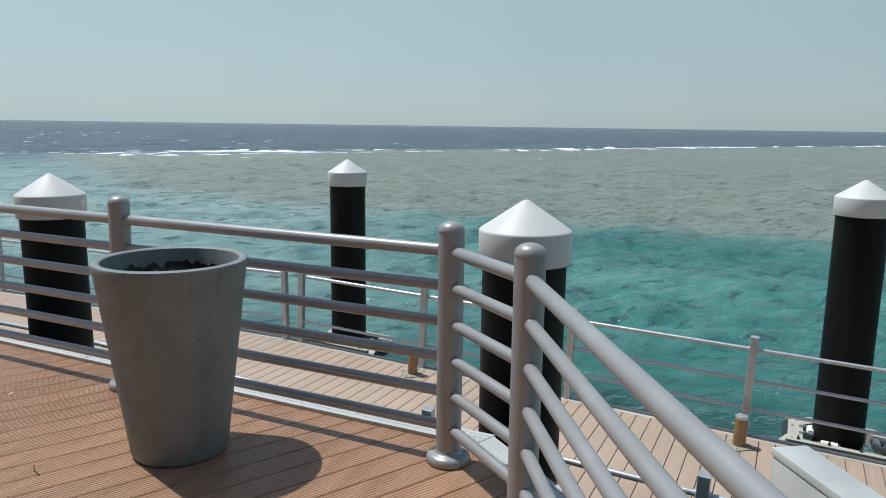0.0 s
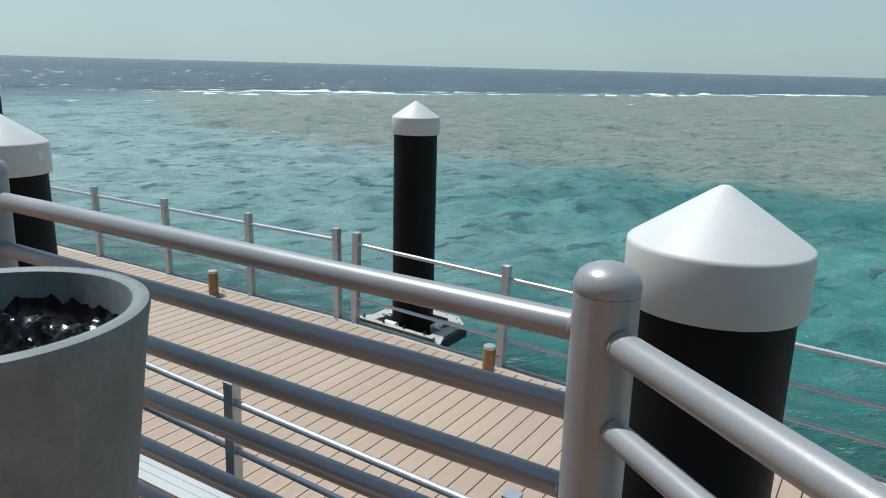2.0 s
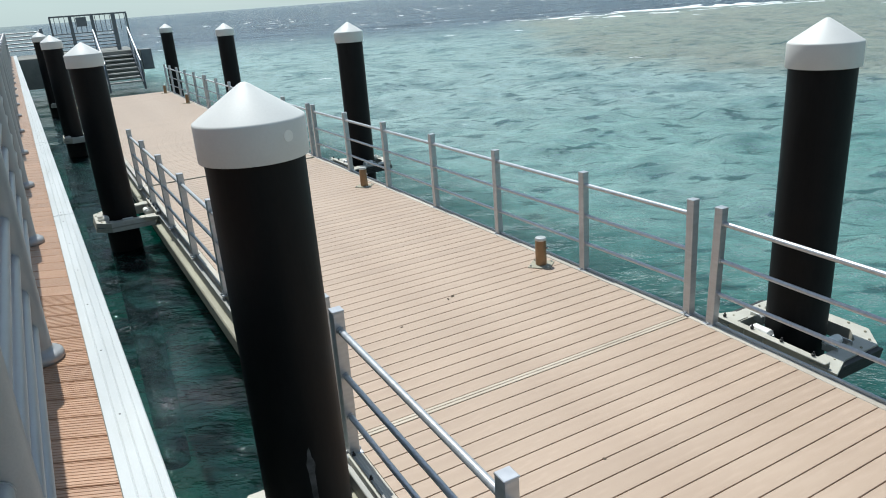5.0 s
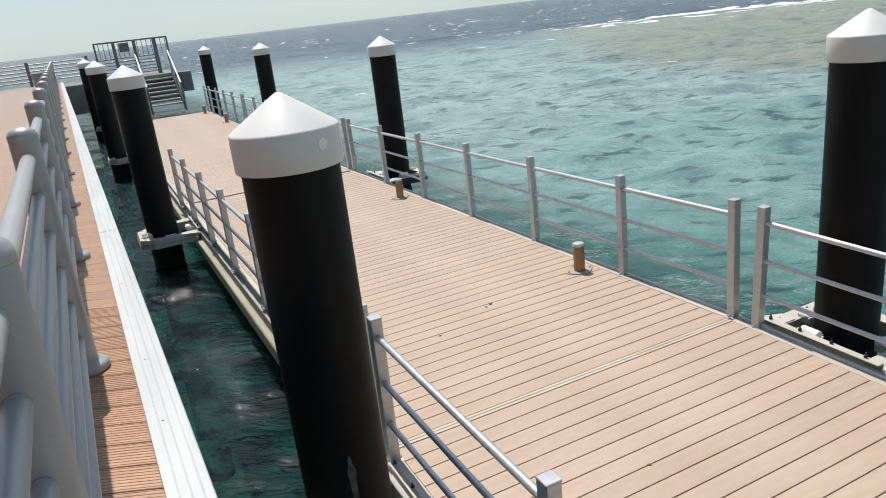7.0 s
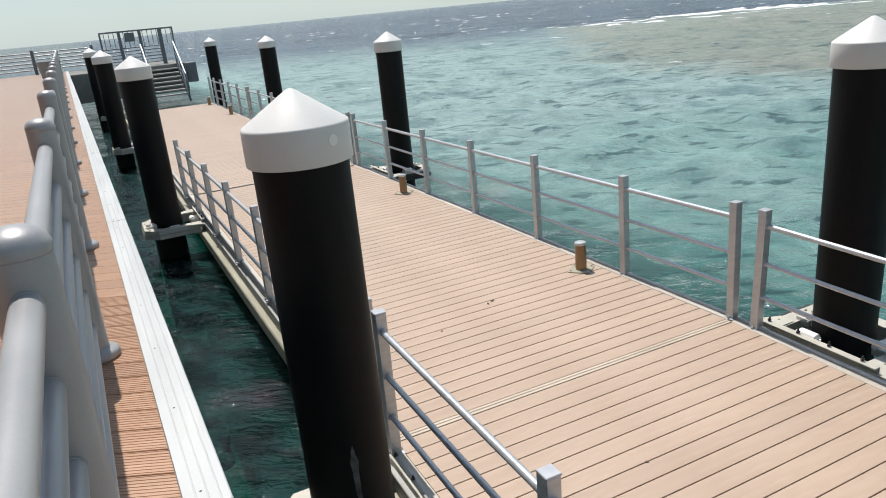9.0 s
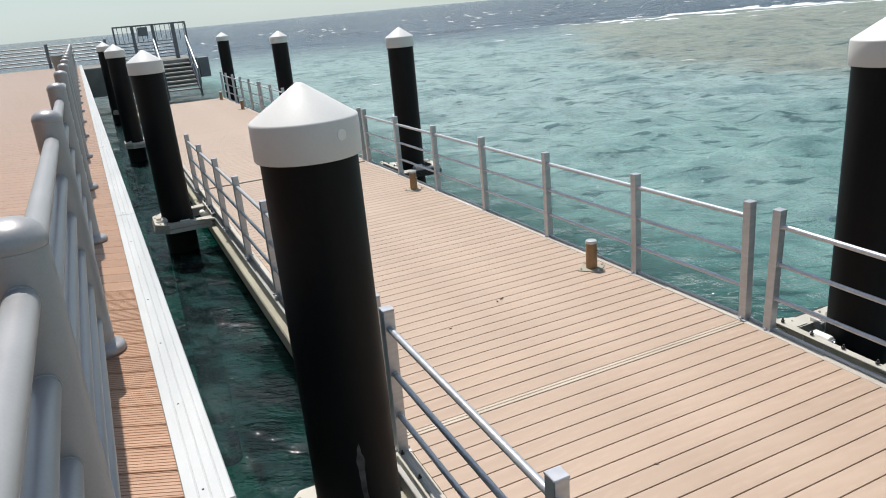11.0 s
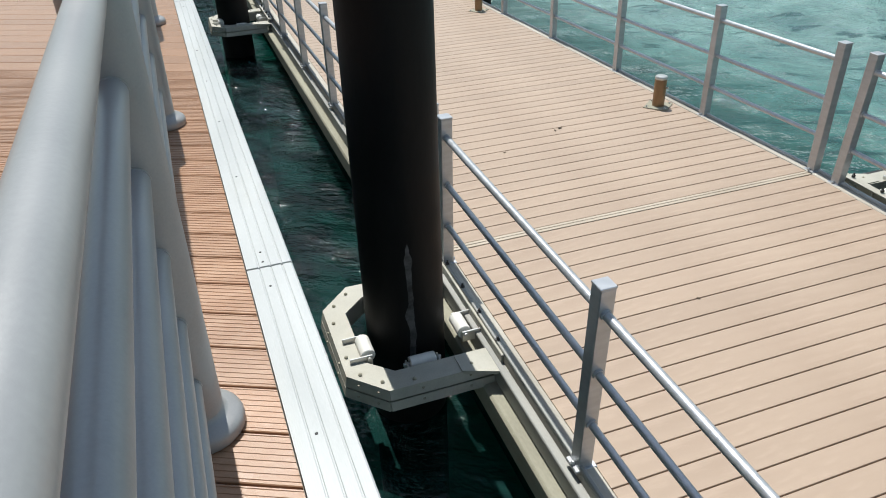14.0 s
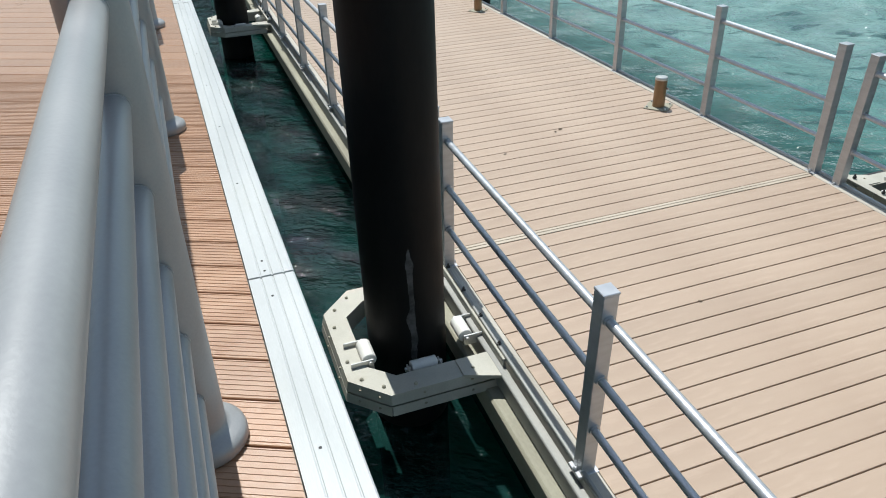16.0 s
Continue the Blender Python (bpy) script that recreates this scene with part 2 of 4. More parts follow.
    col = mix(deep, col, mix(smooth(noise_tex(0.22, 6, (0.35, 1.6, 1), 0.52, 0.65), 0.42, 0.62), (0.082, 0.122, 0.158), (0.026, 0.046, 0.074)))
    # ripples: swell, chop, fine wind ripple
    swell = noise_tex(0.32, 3, (0.6, 1.5, 1), 0.52)
    chop = noise_tex(1.4, 5, (0.8, 1.2, 1), 0.52, 0.62)
    fine = noise_tex(4.2, 4, (0.75, 1.25, 1), 0.52, 0.6)
    h = math_node("ADD", math_node("MULTIPLY", swell, 0.5), math_node("ADD", math_node("MULTIPLY", chop, 0.6), math_node("MULTIPLY", fine, 0.15)))
    tiny = noise_tex(13.0, 3, (0.8, 1.2, 1), 0.52, 0.55)
    h = math_node("ADD", h, math_node("MULTIPLY", tiny, 0.03))
    bp = nt.nodes.new("ShaderNodeBump")
    bp.inputs["Strength"].default_value, bp.inputs["Distance"].default_value = 0.9, 0.75
    L(h, bp.inputs["Height"])
    nt.nodes.remove(b)
    body = nt.nodes.new("ShaderNodeBsdfDiffuse")
    dim = nt.nodes.new("ShaderNodeMixRGB")
    dim.blend_type = "MULTIPLY"
    dim.inputs[0].default_value, dim.inputs[2].default_value = 1.0, (0.88, 0.88, 0.88, 1)
    L(col, dim.inputs[1])
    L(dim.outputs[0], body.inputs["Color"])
    clear = nt.nodes.new("ShaderNodeBsdfTransparent")
    clear.inputs["Color"].default_value = (0.045, 0.25, 0.225, 1)
    gloss = nt.nodes.new("ShaderNodeBsdfGlossy")
    L(math_node("ADD", 0.035, math_node("MULTIPLY", smooth(x, 7.0, 12.0), 0.11)), gloss.inputs["Roughness"])
    fres = nt.nodes.new("ShaderNodeFresnel")
    fres.inputs["IOR"].default_value = 1.333
    L(math_node("ADD", 0.44, math_node("MULTIPLY", smooth(x, 7.0, 12.0), 0.53)), bp.inputs["Strength"])
    soft_relief = nt.nodes.new("ShaderNodeBump")
    soft_relief.inputs["Strength"].default_value, soft_relief.inputs["Distance"].default_value = 0.25, 0.75
    L(h, soft_relief.inputs["Height"])
    L(soft_relief.outputs[0], body.inputs["Normal"])
    L(bp.outputs[0], gloss.inputs["Normal"])
    L(bp.outputs[0], fres.inputs["Normal"])
    # the noise term imitates blotches of light gathered by ripples; the rest follows place
    solidity = math_node("ADD", math_node("ADD", math_node("ADD", 0.04, math_node("MULTIPLY", smooth(noise_tex(2.6, 5, (0.7, 1.2, 1), 0.9, 0.6), 0.42, 0.62), 0.17)), math_node("MULTIPLY", smooth(x, 7.4, 11.0), 0.80)), math_node("MULTIPLY", math_node("MAXIMUM", deep, smooth(y, 45.0, 60.0)), 0.9), True)
    under = nt.nodes.new("ShaderNodeMixShader")
    L(solidity, under.inputs[0])
    L(clear.outputs[0], under.inputs[1])
    L(body.outputs[0], under.inputs[2])
    top = nt.nodes.new("ShaderNodeMixShader")
    L(math_node("MULTIPLY", fres.outputs[0], 1.0), top.inputs[0])
    L(under.outputs[0], top.inputs[1])
    L(gloss.outputs[0], top.inputs[2])
    L(top.outputs[0], nt.nodes["Material Output"].inputs["Surface"])
    return m


M_WATER = water_material()
M_SAND = mat("pale lagoon sand", (0.36, 0.36, 0.31), (0.60, 0.57, 0.48), 0.9, 0, 0.12, 1.5, 0.3, (1, 1, 1), (0.10, 0.12, 0.09), 0.7, stain_scale=0.2)
M_FOAM = mat("white surf foam", (0.60, 0.64, 0.65), (0.80, 0.82, 0.82), 0.9, 0, 0.6, 6, 0.5, coord="Generated")


# ---- mesh helpers ----
def mesh_of(bm, material, smooth_angle=None):
    me = bpy.data.meshes.new("mesh")
    bm.normal_update()
    if smooth_angle is not None:
        for f in bm.faces:
            f.smooth = True
        for e in bm.edges:
            e.smooth = len(e.link_faces) == 2 and e.calc_face_angle(0) < radians(smooth_angle)
    bm.to_mesh(me)
    bm.free()
    me.materials.append(material)
    return me


def part(name, bm, material, parent, label="", smooth_angle=40, at=None):
    """Links a bmesh (or ready mesh) as one mesh object under a thing or a part."""
    me = mesh_of(bm, material, smooth_angle) if isinstance(bm, bmesh.types.BMesh) else bm
    ob = new(name, me)
    ob.parent = parent
    if at is not None:
        ob.matrix_basis = at
    return tagged(ob, label) if label else ob


def thing(name, label, category, group="", kind="", at=None):
    ob = new(name)
    ob.empty_display_size = 0.1
    if at is not None:
        ob.matrix_basis = at
    return tagged(ob, label, category, group, kind)


def solid(name, bm, material, label, category, group="", kind="", smooth_angle=40, at=None):
    ob = new(name, mesh_of(bm, material, smooth_angle))
    if at is not None:
        ob.matrix_basis = at
    return tagged(ob, label, category, group, kind)


def box(x0, x1, y0, y1, z0, z1, bevel=0.0, bm=None, m=None, seg=1):
    b = bmesh.new()
    bmesh.ops.create_cube(b, size=1, matrix=Matrix.Translation(((x0 + x1) / 2, (y0 + y1) / 2, (z0 + z1) / 2)) @ Matrix.Diagonal((x1 - x0, y1 - y0, z1 - z0, 1)))
    if bevel:
        bmesh.ops.bevel(b, geom=b.edges[:], offset=bevel, segments=seg, affect="EDGES", profile=0.6)
    return into(b, bm, m)


def into(b, bm, m=None):
    """Moves b by m and joins it into bm, or returns b."""
    if m is not None:
        b.transform(m)
    if bm is None:
        return b
    me = bpy.data.meshes.new("tmp")
    b.to_mesh(me)
    b.free()
    bm.from_mesh(me)
    bpy.data.meshes.remove(me)
    return bm


def lathe(profile, seg=32, bm=None, m=None):
    """A turned solid about z from (radius, height) pairs."""
    b = bmesh.new()
    rings = []
    for r, z in profile:
        if r < 1e-6:
            rings.append([b.verts.new((0, 0, z))])
        else:
            rings.append([b.verts.new((r * math.cos(2 * math.pi * i / seg), r * math.sin(2 * math.pi * i / seg), z)) for i in range(seg)])
    for a, c in zip(rings, rings[1:]):
        for i in range(seg):
            j = (i + 1) % seg
            if len(a) == 1 and len(c) == 1:
                continue
            if len(a) == 1:
                b.faces.new((a[0], c[j], c[i]))
            elif len(c) == 1:
                b.faces.new((a[i], a[j], c[0]))
            else:
                b.faces.new((a[i], a[j], c[j], c[i]))
    for ring in (rings[0], rings[-1]):
        if len(ring) > 1:
            b.faces.new(ring if ring is rings[-1] else ring[::-1])
    bmesh.ops.recalc_face_normals(b, faces=b.faces[:])
    return into(b, bm, m)


def tube(p, q, r, seg=16, bm=None):
    """A round bar from p to q."""
    p, q = Vector(p), Vector(q)
    d = q - p
    turn = d.to_track_quat("Z", "Y").to_matrix().to_4x4()
    return lathe([(0, 0), (r * 0.9, 0), (r, r * 0.1), (r, d.length - r * 0.1), (r * 0.9, d.length), (0, d.length)], seg, bm, Matrix.Translation(p) @ turn)


def prism(points, z0, z1, bm=None, m=None):
    b = bmesh.new()
    lo = [b.verts.new((x, y, z0)) for x, y in points]
    hi = [b.verts.new((x, y, z1)) for x, y in points]
    n = len(points)
    b.faces.new(lo[::-1])
    b.faces.new(hi)
    for i in range(n):
        j = (i + 1) % n
        b.faces.new((lo[i], lo[j], hi[j], hi[i]))
    bmesh.ops.recalc_face_normals(b, faces=b.faces[:])
    return into(b, bm, m)


# ---- the large structure ----
WATER_Z = -2.0
PONT_Z = -1.36          # pontoon walking surface
RAIL_X = 3.040           # reference line of the deck edge
POST_X = 3.020           # line of the railing posts
SLOPE = -0.0155          # the upper deck's edge runs slightly off the pontoon's


def deck_x(x0, y):
    return x0 + SLOPE * (y - 3.6)


# sea: one sheet to the horizon
def sea_mesh():
    """A round sheet, fine near the pontoon and coarser outwards, raised into wind waves of many lengths and directions."""
    radii, step = [0.6], 0.22
    while radii[-1] < 4300:
        step = max(0.22, radii[-1] * 0.021)
        radii.append(radii[-1] + step)
    n = 420
    r = np.array(radii)[:, None]
    a = np.linspace(0, 2 * np.pi, n, endpoint=False)[None, :]
    x, y = 9.0 + r * np.cos(a), 4.0 + r * np.sin(a)
    gap = np.maximum(np.gradient(r[:, 0])[:, None], r * 2 * np.pi / n)
    z = np.zeros_like(x)
    rs = np.random.RandomState(4)
    for _ in range(90):
        lam = 0.6 * 1.9 ** rs.uniform(0, 3.6)
        th = np.radians(rs.normal(38, 42))
        amp = 0.0105 * lam ** 0.45 * rs.uniform(0.5, 1.3)
        k = 2 * np.pi / lam
        fade = np.clip(lam / (3.2 * gap) - 0.3, 0, 1)
        ph = k * (x * np.sin(th) + y * np.cos(th)) + rs.uniform(0, 6.3)
        z += amp * fade * (np.sin(ph) + 0.35 * np.sin(2 * ph + 1.57))
    shelter = np.clip((x - 7.9) / 6.0, 0.18, 1.0)
    z = WATER_Z + z * shelter * 0.95
    verts = [(9.0, 4.0, WATER_Z)] + np.stack([x, y, z], -1).reshape(-1, 3).tolist()
    m = len(radii)
    faces = [(0, 1 + i, 1 + (i + 1) % n) for i in range(n)]
    for q in range(m - 1):
        b0, b1 = 1 + q * n, 1 + (q + 1) * n
        faces += [(b0 + i, b1 + i, b1 + (i + 1) % n, b0 + (i + 1) % n) for i in range(n)]
    me = bpy.data.meshes.new("sea")
    me.from_pydata(verts, [], faces)
    me.polygons.foreach_set("use_smooth", np.ones(len(faces), dtype=bool))
    me.materials.append(M_WATER)
    return me


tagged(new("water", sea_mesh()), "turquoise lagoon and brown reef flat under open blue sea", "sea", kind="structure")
solid("seabed", prism([(300 * math.cos(k * math.pi / 24), 300 * math.sin(k * math.pi / 24)) for k in range(48)], -7.2, -6.8), M_SAND, "pale sand lagoon bed under clear water", "seabed", kind="structure", smooth_angle=None)


def surf_strip(name, x0, y0, x1, y1, width, height, seed, label):
    """A line of breaking water: a low uneven ridge with ragged ends and gaps."""
    rnd = random.Random(seed)
    b = bmesh.new()
    n = int(math.hypot(x1 - x0, y1 - y0) / 0.8)
    d = Vector((x1 - x0, y1 - y0, 0)).normalized()
    side = Vector((-d.y, d.x, 0))
    rows = []
    for i in range(n + 1):
        t = i / n
        c = Vector((x0 + (x1 - x0) * t, y0 + (y1 - y0) * t, 0)) + side * (noise.noise((i * 0.06, seed, 0)) * 2.5 + noise.noise((i * 0.3, seed, 4)) * 1.3)
        k = max(0.0, noise.noise((i * 0.09, seed * 3.1, 2)) * 2.8 + 0.30) * min(1, t * 9, (1 - t) * 9)
        k *= (0.75 + 0.5 * rnd.random()) * min(1.0, max(0.0, 0.62 + 2.4 * noise.noise((i * 0.42, seed * 1.7, 9))))
        w, h = 0.75 * width * min(1.3, k) + 0.02, 0.5 * height * min(1.4, k)
        rows.append([b.verts.new(c + side * (w * s) + Vector((0, 0, WATER_Z + (h * z if k > 0.05 else -0.2)))) for s, z in ((-1.3, -0.08), (-0.6, 0.35 + 0.3 * rnd.random()), (-0.1, 0.85 + 0.3 * rnd.random()), (0.25, 0.95), (0.5, -0.1))])
    for a, c in zip(rows, rows[1:]):
        for i in range(4):
            b.faces.new((a[i], c[i], c[i + 1], a[i + 1]))
    bmesh.ops.recalc_face_normals(b, faces=b.faces[:])
    return solid(name, b, M_FOAM, label, "surf", kind="stuff", smooth_angle=None)


def surf_y(x):
    return 97.0 - 0.57 * x


SURF = [(46, 66, 0.0, 1.6, 0.34), (60, 84, 2.5, 1.3, 0.36), (48, 72, 4.0, 0.9, 0.2), (54, 80, 8.0, 0.6, 0.2), (80, 104, 0.5, 1.5, 0.36), (78, 100, 5.0, 0.7, 0.2), (98, 128, 3.0, 1.3, 0.36), (120, 150, 0.5, 1.6, 0.3),
        (47, 58, 1.6, 0.5, 0.18), (62, 74, -1.2, 0.6, 0.2), (86, 96, -2.0, 0.6, 0.22), (106, 122, -1.5, 0.7, 0.25), (56, 66, 6.5, 0.5, 0.2), (70, 92, 7.5, 0.5, 0.22),
        (44, 56, -3.5, 0.7, 0.2), (140, 190, 2.0, 1.8, 0.35), (180, 250, 0.0, 2.0, 0.4), (70, 78, -2.5, 0.5, 0.2),
        (48, 70, -4.5, 0.5, 0.16), (66, 92, -4.0, 0.5, 0.16), (90, 126, -4.5, 0.6, 0.18), (58, 82, 1.2, 0.5, 0.2), (52, 62, -6.5, 0.4, 0.14), (112, 150, 4.0, 0.8, 0.22)]
for k, (a, c, off, w, h) in enumerate(SURF):
    surf_strip("surf", a, surf_y(a) + off, c, surf_y(c) + off, w, h, k + 3, "white breaking surf along the outer reef edge")

bm = bmesh.new()
rnd = random.Random(11)
for k in range(230):
    x, y = rnd.uniform(9, 150), rnd.uniform(6, 190)
    if y + 0.57 * x < 66 and rnd.random() < 0.7 or math.hypot(x - 3, y - 2) < 32:
        continue
    ln, a = rnd.uniform(0.12, 0.5) * (1 + y / 120), rnd.uniform(-0.5, 0.3) + 2.6
    d, sd = Vector((math.cos(a), math.sin(a), 0)), Vector((-math.sin(a), math.cos(a), 0))
    pts = [(-1, 0, 0.0), (-0.4, 0.16, 0.03), (0.1, 0.1, 0.07), (0.6, 0.17, 0.03), (1, 0, 0.0), (0.4, -0.12, 0.02), (-0.3, -0.08, 0.04)]
    vs = [bm.verts.new(Vector((x, y, WATER_Z + 0.02)) + d * (u * ln * rnd.uniform(0.7, 1.2)) + sd * (w * ln * rnd.uniform(0.4, 1.5)) + Vector((0, 0, z * ln))) for u, w, z in pts]
    mid = bm.verts.new(Vector((x, y, WATER_Z + 0.02 + 0.1 * ln)))
    for i in range(7):
        bm.faces.new((vs[i], vs[(i + 1) % 7], mid))
bmesh.ops.recalc_face_normals(bm, faces=bm.faces[:])
solid("whitecaps", bm, M_FOAM, "small scattered white wave crests on the open water", "whitecaps", kind="stuff", smooth_angle=None)

# upper deck outline: straight edge, two-step corner at the near end
A, B = Vector((3.054, 1.638)), Vector((2.69, 1.158))
D2 = Vector((-0.845, -0.535)).normalized()
N_AB = Vector((A.y - B.y, B.x - A.x)).normalized()
N_2 = Vector((-D2.y, D2.x)) * -1
if N_2.y > 0:
    N_2 = -N_2


def offset_corner(p, n1, n2, d):
    """Where the lines through p moved by d along n1 and n2 meet."""
    a = np.array([[n1.x, n1.y], [n2.x, n2.y]])
    s = np.linalg.solve(a, np.array([n1.dot(p) + d, n2.dot(p) + d]))
    return Vector((float(s[0]), float(s[1])))


def outline(d):
    a = offset_corner(A, Vector((1, 0)), N_AB, d)
    b = offset_corner(B, N_AB, N_2, d)
    c = b + D2 * 9.0
    return a, b, c


FAR_Y = 43.4
IN_OFF, OUT_OFF = 0.162, 0.298


def edge_at(y, d):
    """The deck's edge, in x, at y, d outside the rail line."""
    a, b, c = outline(d)
    if y >= a.y:
        return deck_x(RAIL_X + d, y)
    if y >= b.y:
        return b.x + (a.x - b.x) * (y - b.y) / (a.y - b.y)
    return b.x + D2.x * (y - b.y) / D2.y


def poly(d, back):
    a, b, c = outline(d)
    return [(deck_x(RAIL_X + d, FAR_Y), FAR_Y), (back, FAR_Y), (back, c.y), (c.x, c.y), (b.x, b.y), (a.x, a.y)]


deck_floor = solid("floor", prism(poly(IN_OFF + 0.1, -9.0), -0.45, -0.032), M_CEMENT, "upper deck of red-brown grooved composite boards", "deck", kind="structure", smooth_angle=None)
deck_piers = bmesh.new()
for yy in (1, 9, 17, 25, 33, 41):
    for xx in (1.6, -4.0):
        lathe([(0.3, -5), (0.3, -0.44)], 16, deck_piers, Matrix.Translation((xx, yy, 0)))
part("pier", deck_piers, M_CEMENT, deck_floor, "round concrete pier under the deck")

# unseen wall, added to block low western sky and deepen shaded faces
solid("added_wall_west", box(-3.5, -3.2, -6.5, 11.0, 0.0, 6.5, 0.01), M_TIMBER, "plain dark timber wall, unseen, added behind the deck to cut sky light", "wall", kind="structure")

# white edge profile with grooves, in lengths
def trim_run(p, q, n1, n2):
    """One length of edge profile from p to q (inner line), n1 and n2 the outward mitre vectors at its ends."""
    prof = [(0, -0.03), (0, 0.018)]
    w = OUT_OFF - IN_OFF
    for k in (0.27, 0.52, 0.77):
        prof += [(w * k - 0.003, 0.018), (w * k - 0.0012, 0.0150), (w * k + 0.0012, 0.0150), (w * k + 0.003, 0.018)]
    prof += [(w - 0.004, 0.018), (w, 0.013), (w, -0.30), (w - 0.02, -0.31), (w - 0.02, -0.03)]
    b = bmesh.new()
    e = [[b.verts.new((s.x + n.x * u, s.y + n.y * u, z)) for u, z in prof] for s, n in ((p, n1), (q, n2))]
    k = len(prof)
    for i in range(k):
        j = (i + 1) % k
        b.faces.new((e[0][i], e[0][j], e[1][j], e[1][i]))
    b.faces.new(e[0])
    b.faces.new(e[1][::-1])
    bmesh.ops.recalc_face_normals(b, faces=b.faces[:])
    return b


trim = thing("trim", "white grooved aluminium edge strip along the deck", "trim", kind="structure")
ia, ib, ic = outline(IN_OFF)
oa, ob_, oc = outline(OUT_OFF)
w_ = OUT_OFF - IN_OFF
cuts = [ia.y, 4.235] + [4.235 + 4.0 * k for k in range(1, 10)] + [FAR_Y]
for s, e in zip(cuts, cuts[1:]):
    g = 0.0045
    p = Vector((deck_x(RAIL_X + IN_OFF, s), s + (g if s != cuts[0] else 0)))
    q = Vector((deck_x(RAIL_X + IN_OFF, e), e - g))
    part("strip", trim_run(p, q, (oa - ia) / w_ if s == cuts[0] else Vector((1, 0)), Vector((1, 0))), M_TRIM, trim, smooth_angle=None)
    nb = bmesh.new()
    yy = s + 0.06
    while yy < min(e, 14):
        for dy in (-0.03, 0.03) if yy < s + 0.1 else (0.0,):
            if yy + dy > s + 0.02:
                lathe([(0.004, 0.0165), (0.004, 0.0192), (0.002, 0.0198), (0, 0.0198)], 8, nb, Matrix.Translation((deck_x(RAIL_X + IN_OFF + 0.053, yy), yy + dy, 0)))
        yy += 0.62
    if nb.verts:
        part("screws", nb, M_RUB, trim, "dark screw heads")
    else:
        nb.free()
part("strip", trim_run(ia, ib, (oa - ia) / w_, (ob_ - ib) / w_), M_TRIM, trim, smooth_angle=None)
part("strip", trim_run(ib, ic, (ob_ - ib) / w_, N_2), M_TRIM, trim, smooth_angle=None)


# ---- upper deck railing ----
RAIL_H = (0.952, 0.798, 0.638, 0.478, 0.320, 0.162)
TOP_R, TUBE_R, POST_R = 0.0275, 0.0243, 0.056


def post_mesh():
    return mesh_of(lathe([(POST_R, 0.0), (POST_R, 1.03)], 32), M_RAIL, 40)


def dome_mesh():
    return mesh_of(lathe([(POST_R - 0.002, 1.028), (POST_R + 0.0008, 1.034), (POST_R + 0.0008, 1.046), (POST_R - 0.0015, 1.052), (POST_R * 0.9, 1.062), (POST_R * 0.72, 1.071), (POST_R * 0.45, 1.078), (POST_R * 0.2, 1.081), (0, 1.082)], 32), M_RAIL, 50)


def foot_mesh():
    return mesh_of(lathe([(0.094, 0.002), (0.098, 0.008), (0.098, 0.024), (0.094, 0.034), (0.084, 0.042), (POST_R + 0.012, 0.046), (POST_R + 0.004, 0.05), (POST_R, 0.062)], 32), M_RAIL, 50)


def weld_mesh(r):
    """Ring of weld where a tube meets a post, along z."""
    return mesh_of(lathe([(r, -0.003), (r + 0.0018, -0.002), (r + 0.0018, 0.002), (r, 0.004)], 16), M_RAIL, 60)


POST, DOME, FOOT, WELD, WELD_TOP = post_mesh(), dome_mesh(), foot_mesh(), weld_mesh(TUBE_R), weld_mesh(TOP_R)


LEAN = 0.9               # the long run leans slightly outwards, in degrees


def rail_post(parent, x, y, lean=0.0):
    p = part("post", POST, None, parent, at=pose(x, y, 0, 0, lean))
    part("cap", DOME, None, p)
    part("foot", FOOT, None, p)


def rail_bay(parent, p, q, lean=0.0):
    """Six tubes from the post at p to the post at q."""
    p, q = Vector(p), Vector(q)
    d = (q - p)
    n = d.normalized()
    s, e = p + n * (POST_R - 0.004), q - n * (POST_R - 0.004)
    ln = (e - s).length
    key = round(ln, 2)
    if key not in BAY:
        BAY[key] = [mesh_of(lathe([(rad, 0), (rad, ln)], 18), M_RAIL, 40) for rad in (TOP_R, TUBE_R)]
    turn = Vector((n.x, n.y, 0)).to_track_quat("Z", "Y").to_matrix().to_4x4()
    for k, h in enumerate(RAIL_H):
        r = part("rail", BAY[key][k > 0], None, parent, at=Matrix.Translation((s.x + h * math.tan(radians(lean)), s.y, h)) @ turn)
        if p.y < 14:
            for off in (0.006, ln - 0.006):
                part("weld_ring", WELD if k else WELD_TOP, None, r, at=Matrix.Translation((0, 0, off)))


BAY = {}
main_rail = thing("railing", "grey powder-coated tube railing with domed posts along the deck edge", "railing")
ys = [1.63 + 2.006 * k for k in range(21)]
rail_post(main_rail, A.x, A.y)
for y0 in ys[1:]:
    rail_post(main_rail, deck_x(POST_X, y0), y0, LEAN)
rail_post(main_rail, B.x, B.y)
for s, e in zip(ys, ys[1:]):
    rail_bay(main_rail, A if s == ys[0] else (deck_x(POST_X, s), s), (deck_x(POST_X, e), e), LEAN)
rail_bay(main_rail, B, A)
prev = B
for k in range(3):
    nxt = B + D2 * (2.0 * (k + 1))
    rail_post(main_rail, nxt.x, nxt.y)
    rail_bay(main_rail, prev, nxt)
    prev = nxt

# the cross railing that closes the far end of the upper deck
cross_rail = thing("railing", "dark grey tube railing closing the far end of the deck", "railing")
xs = [4.0, 1.35, -1.3, -3.95, -6.6, -8.8]
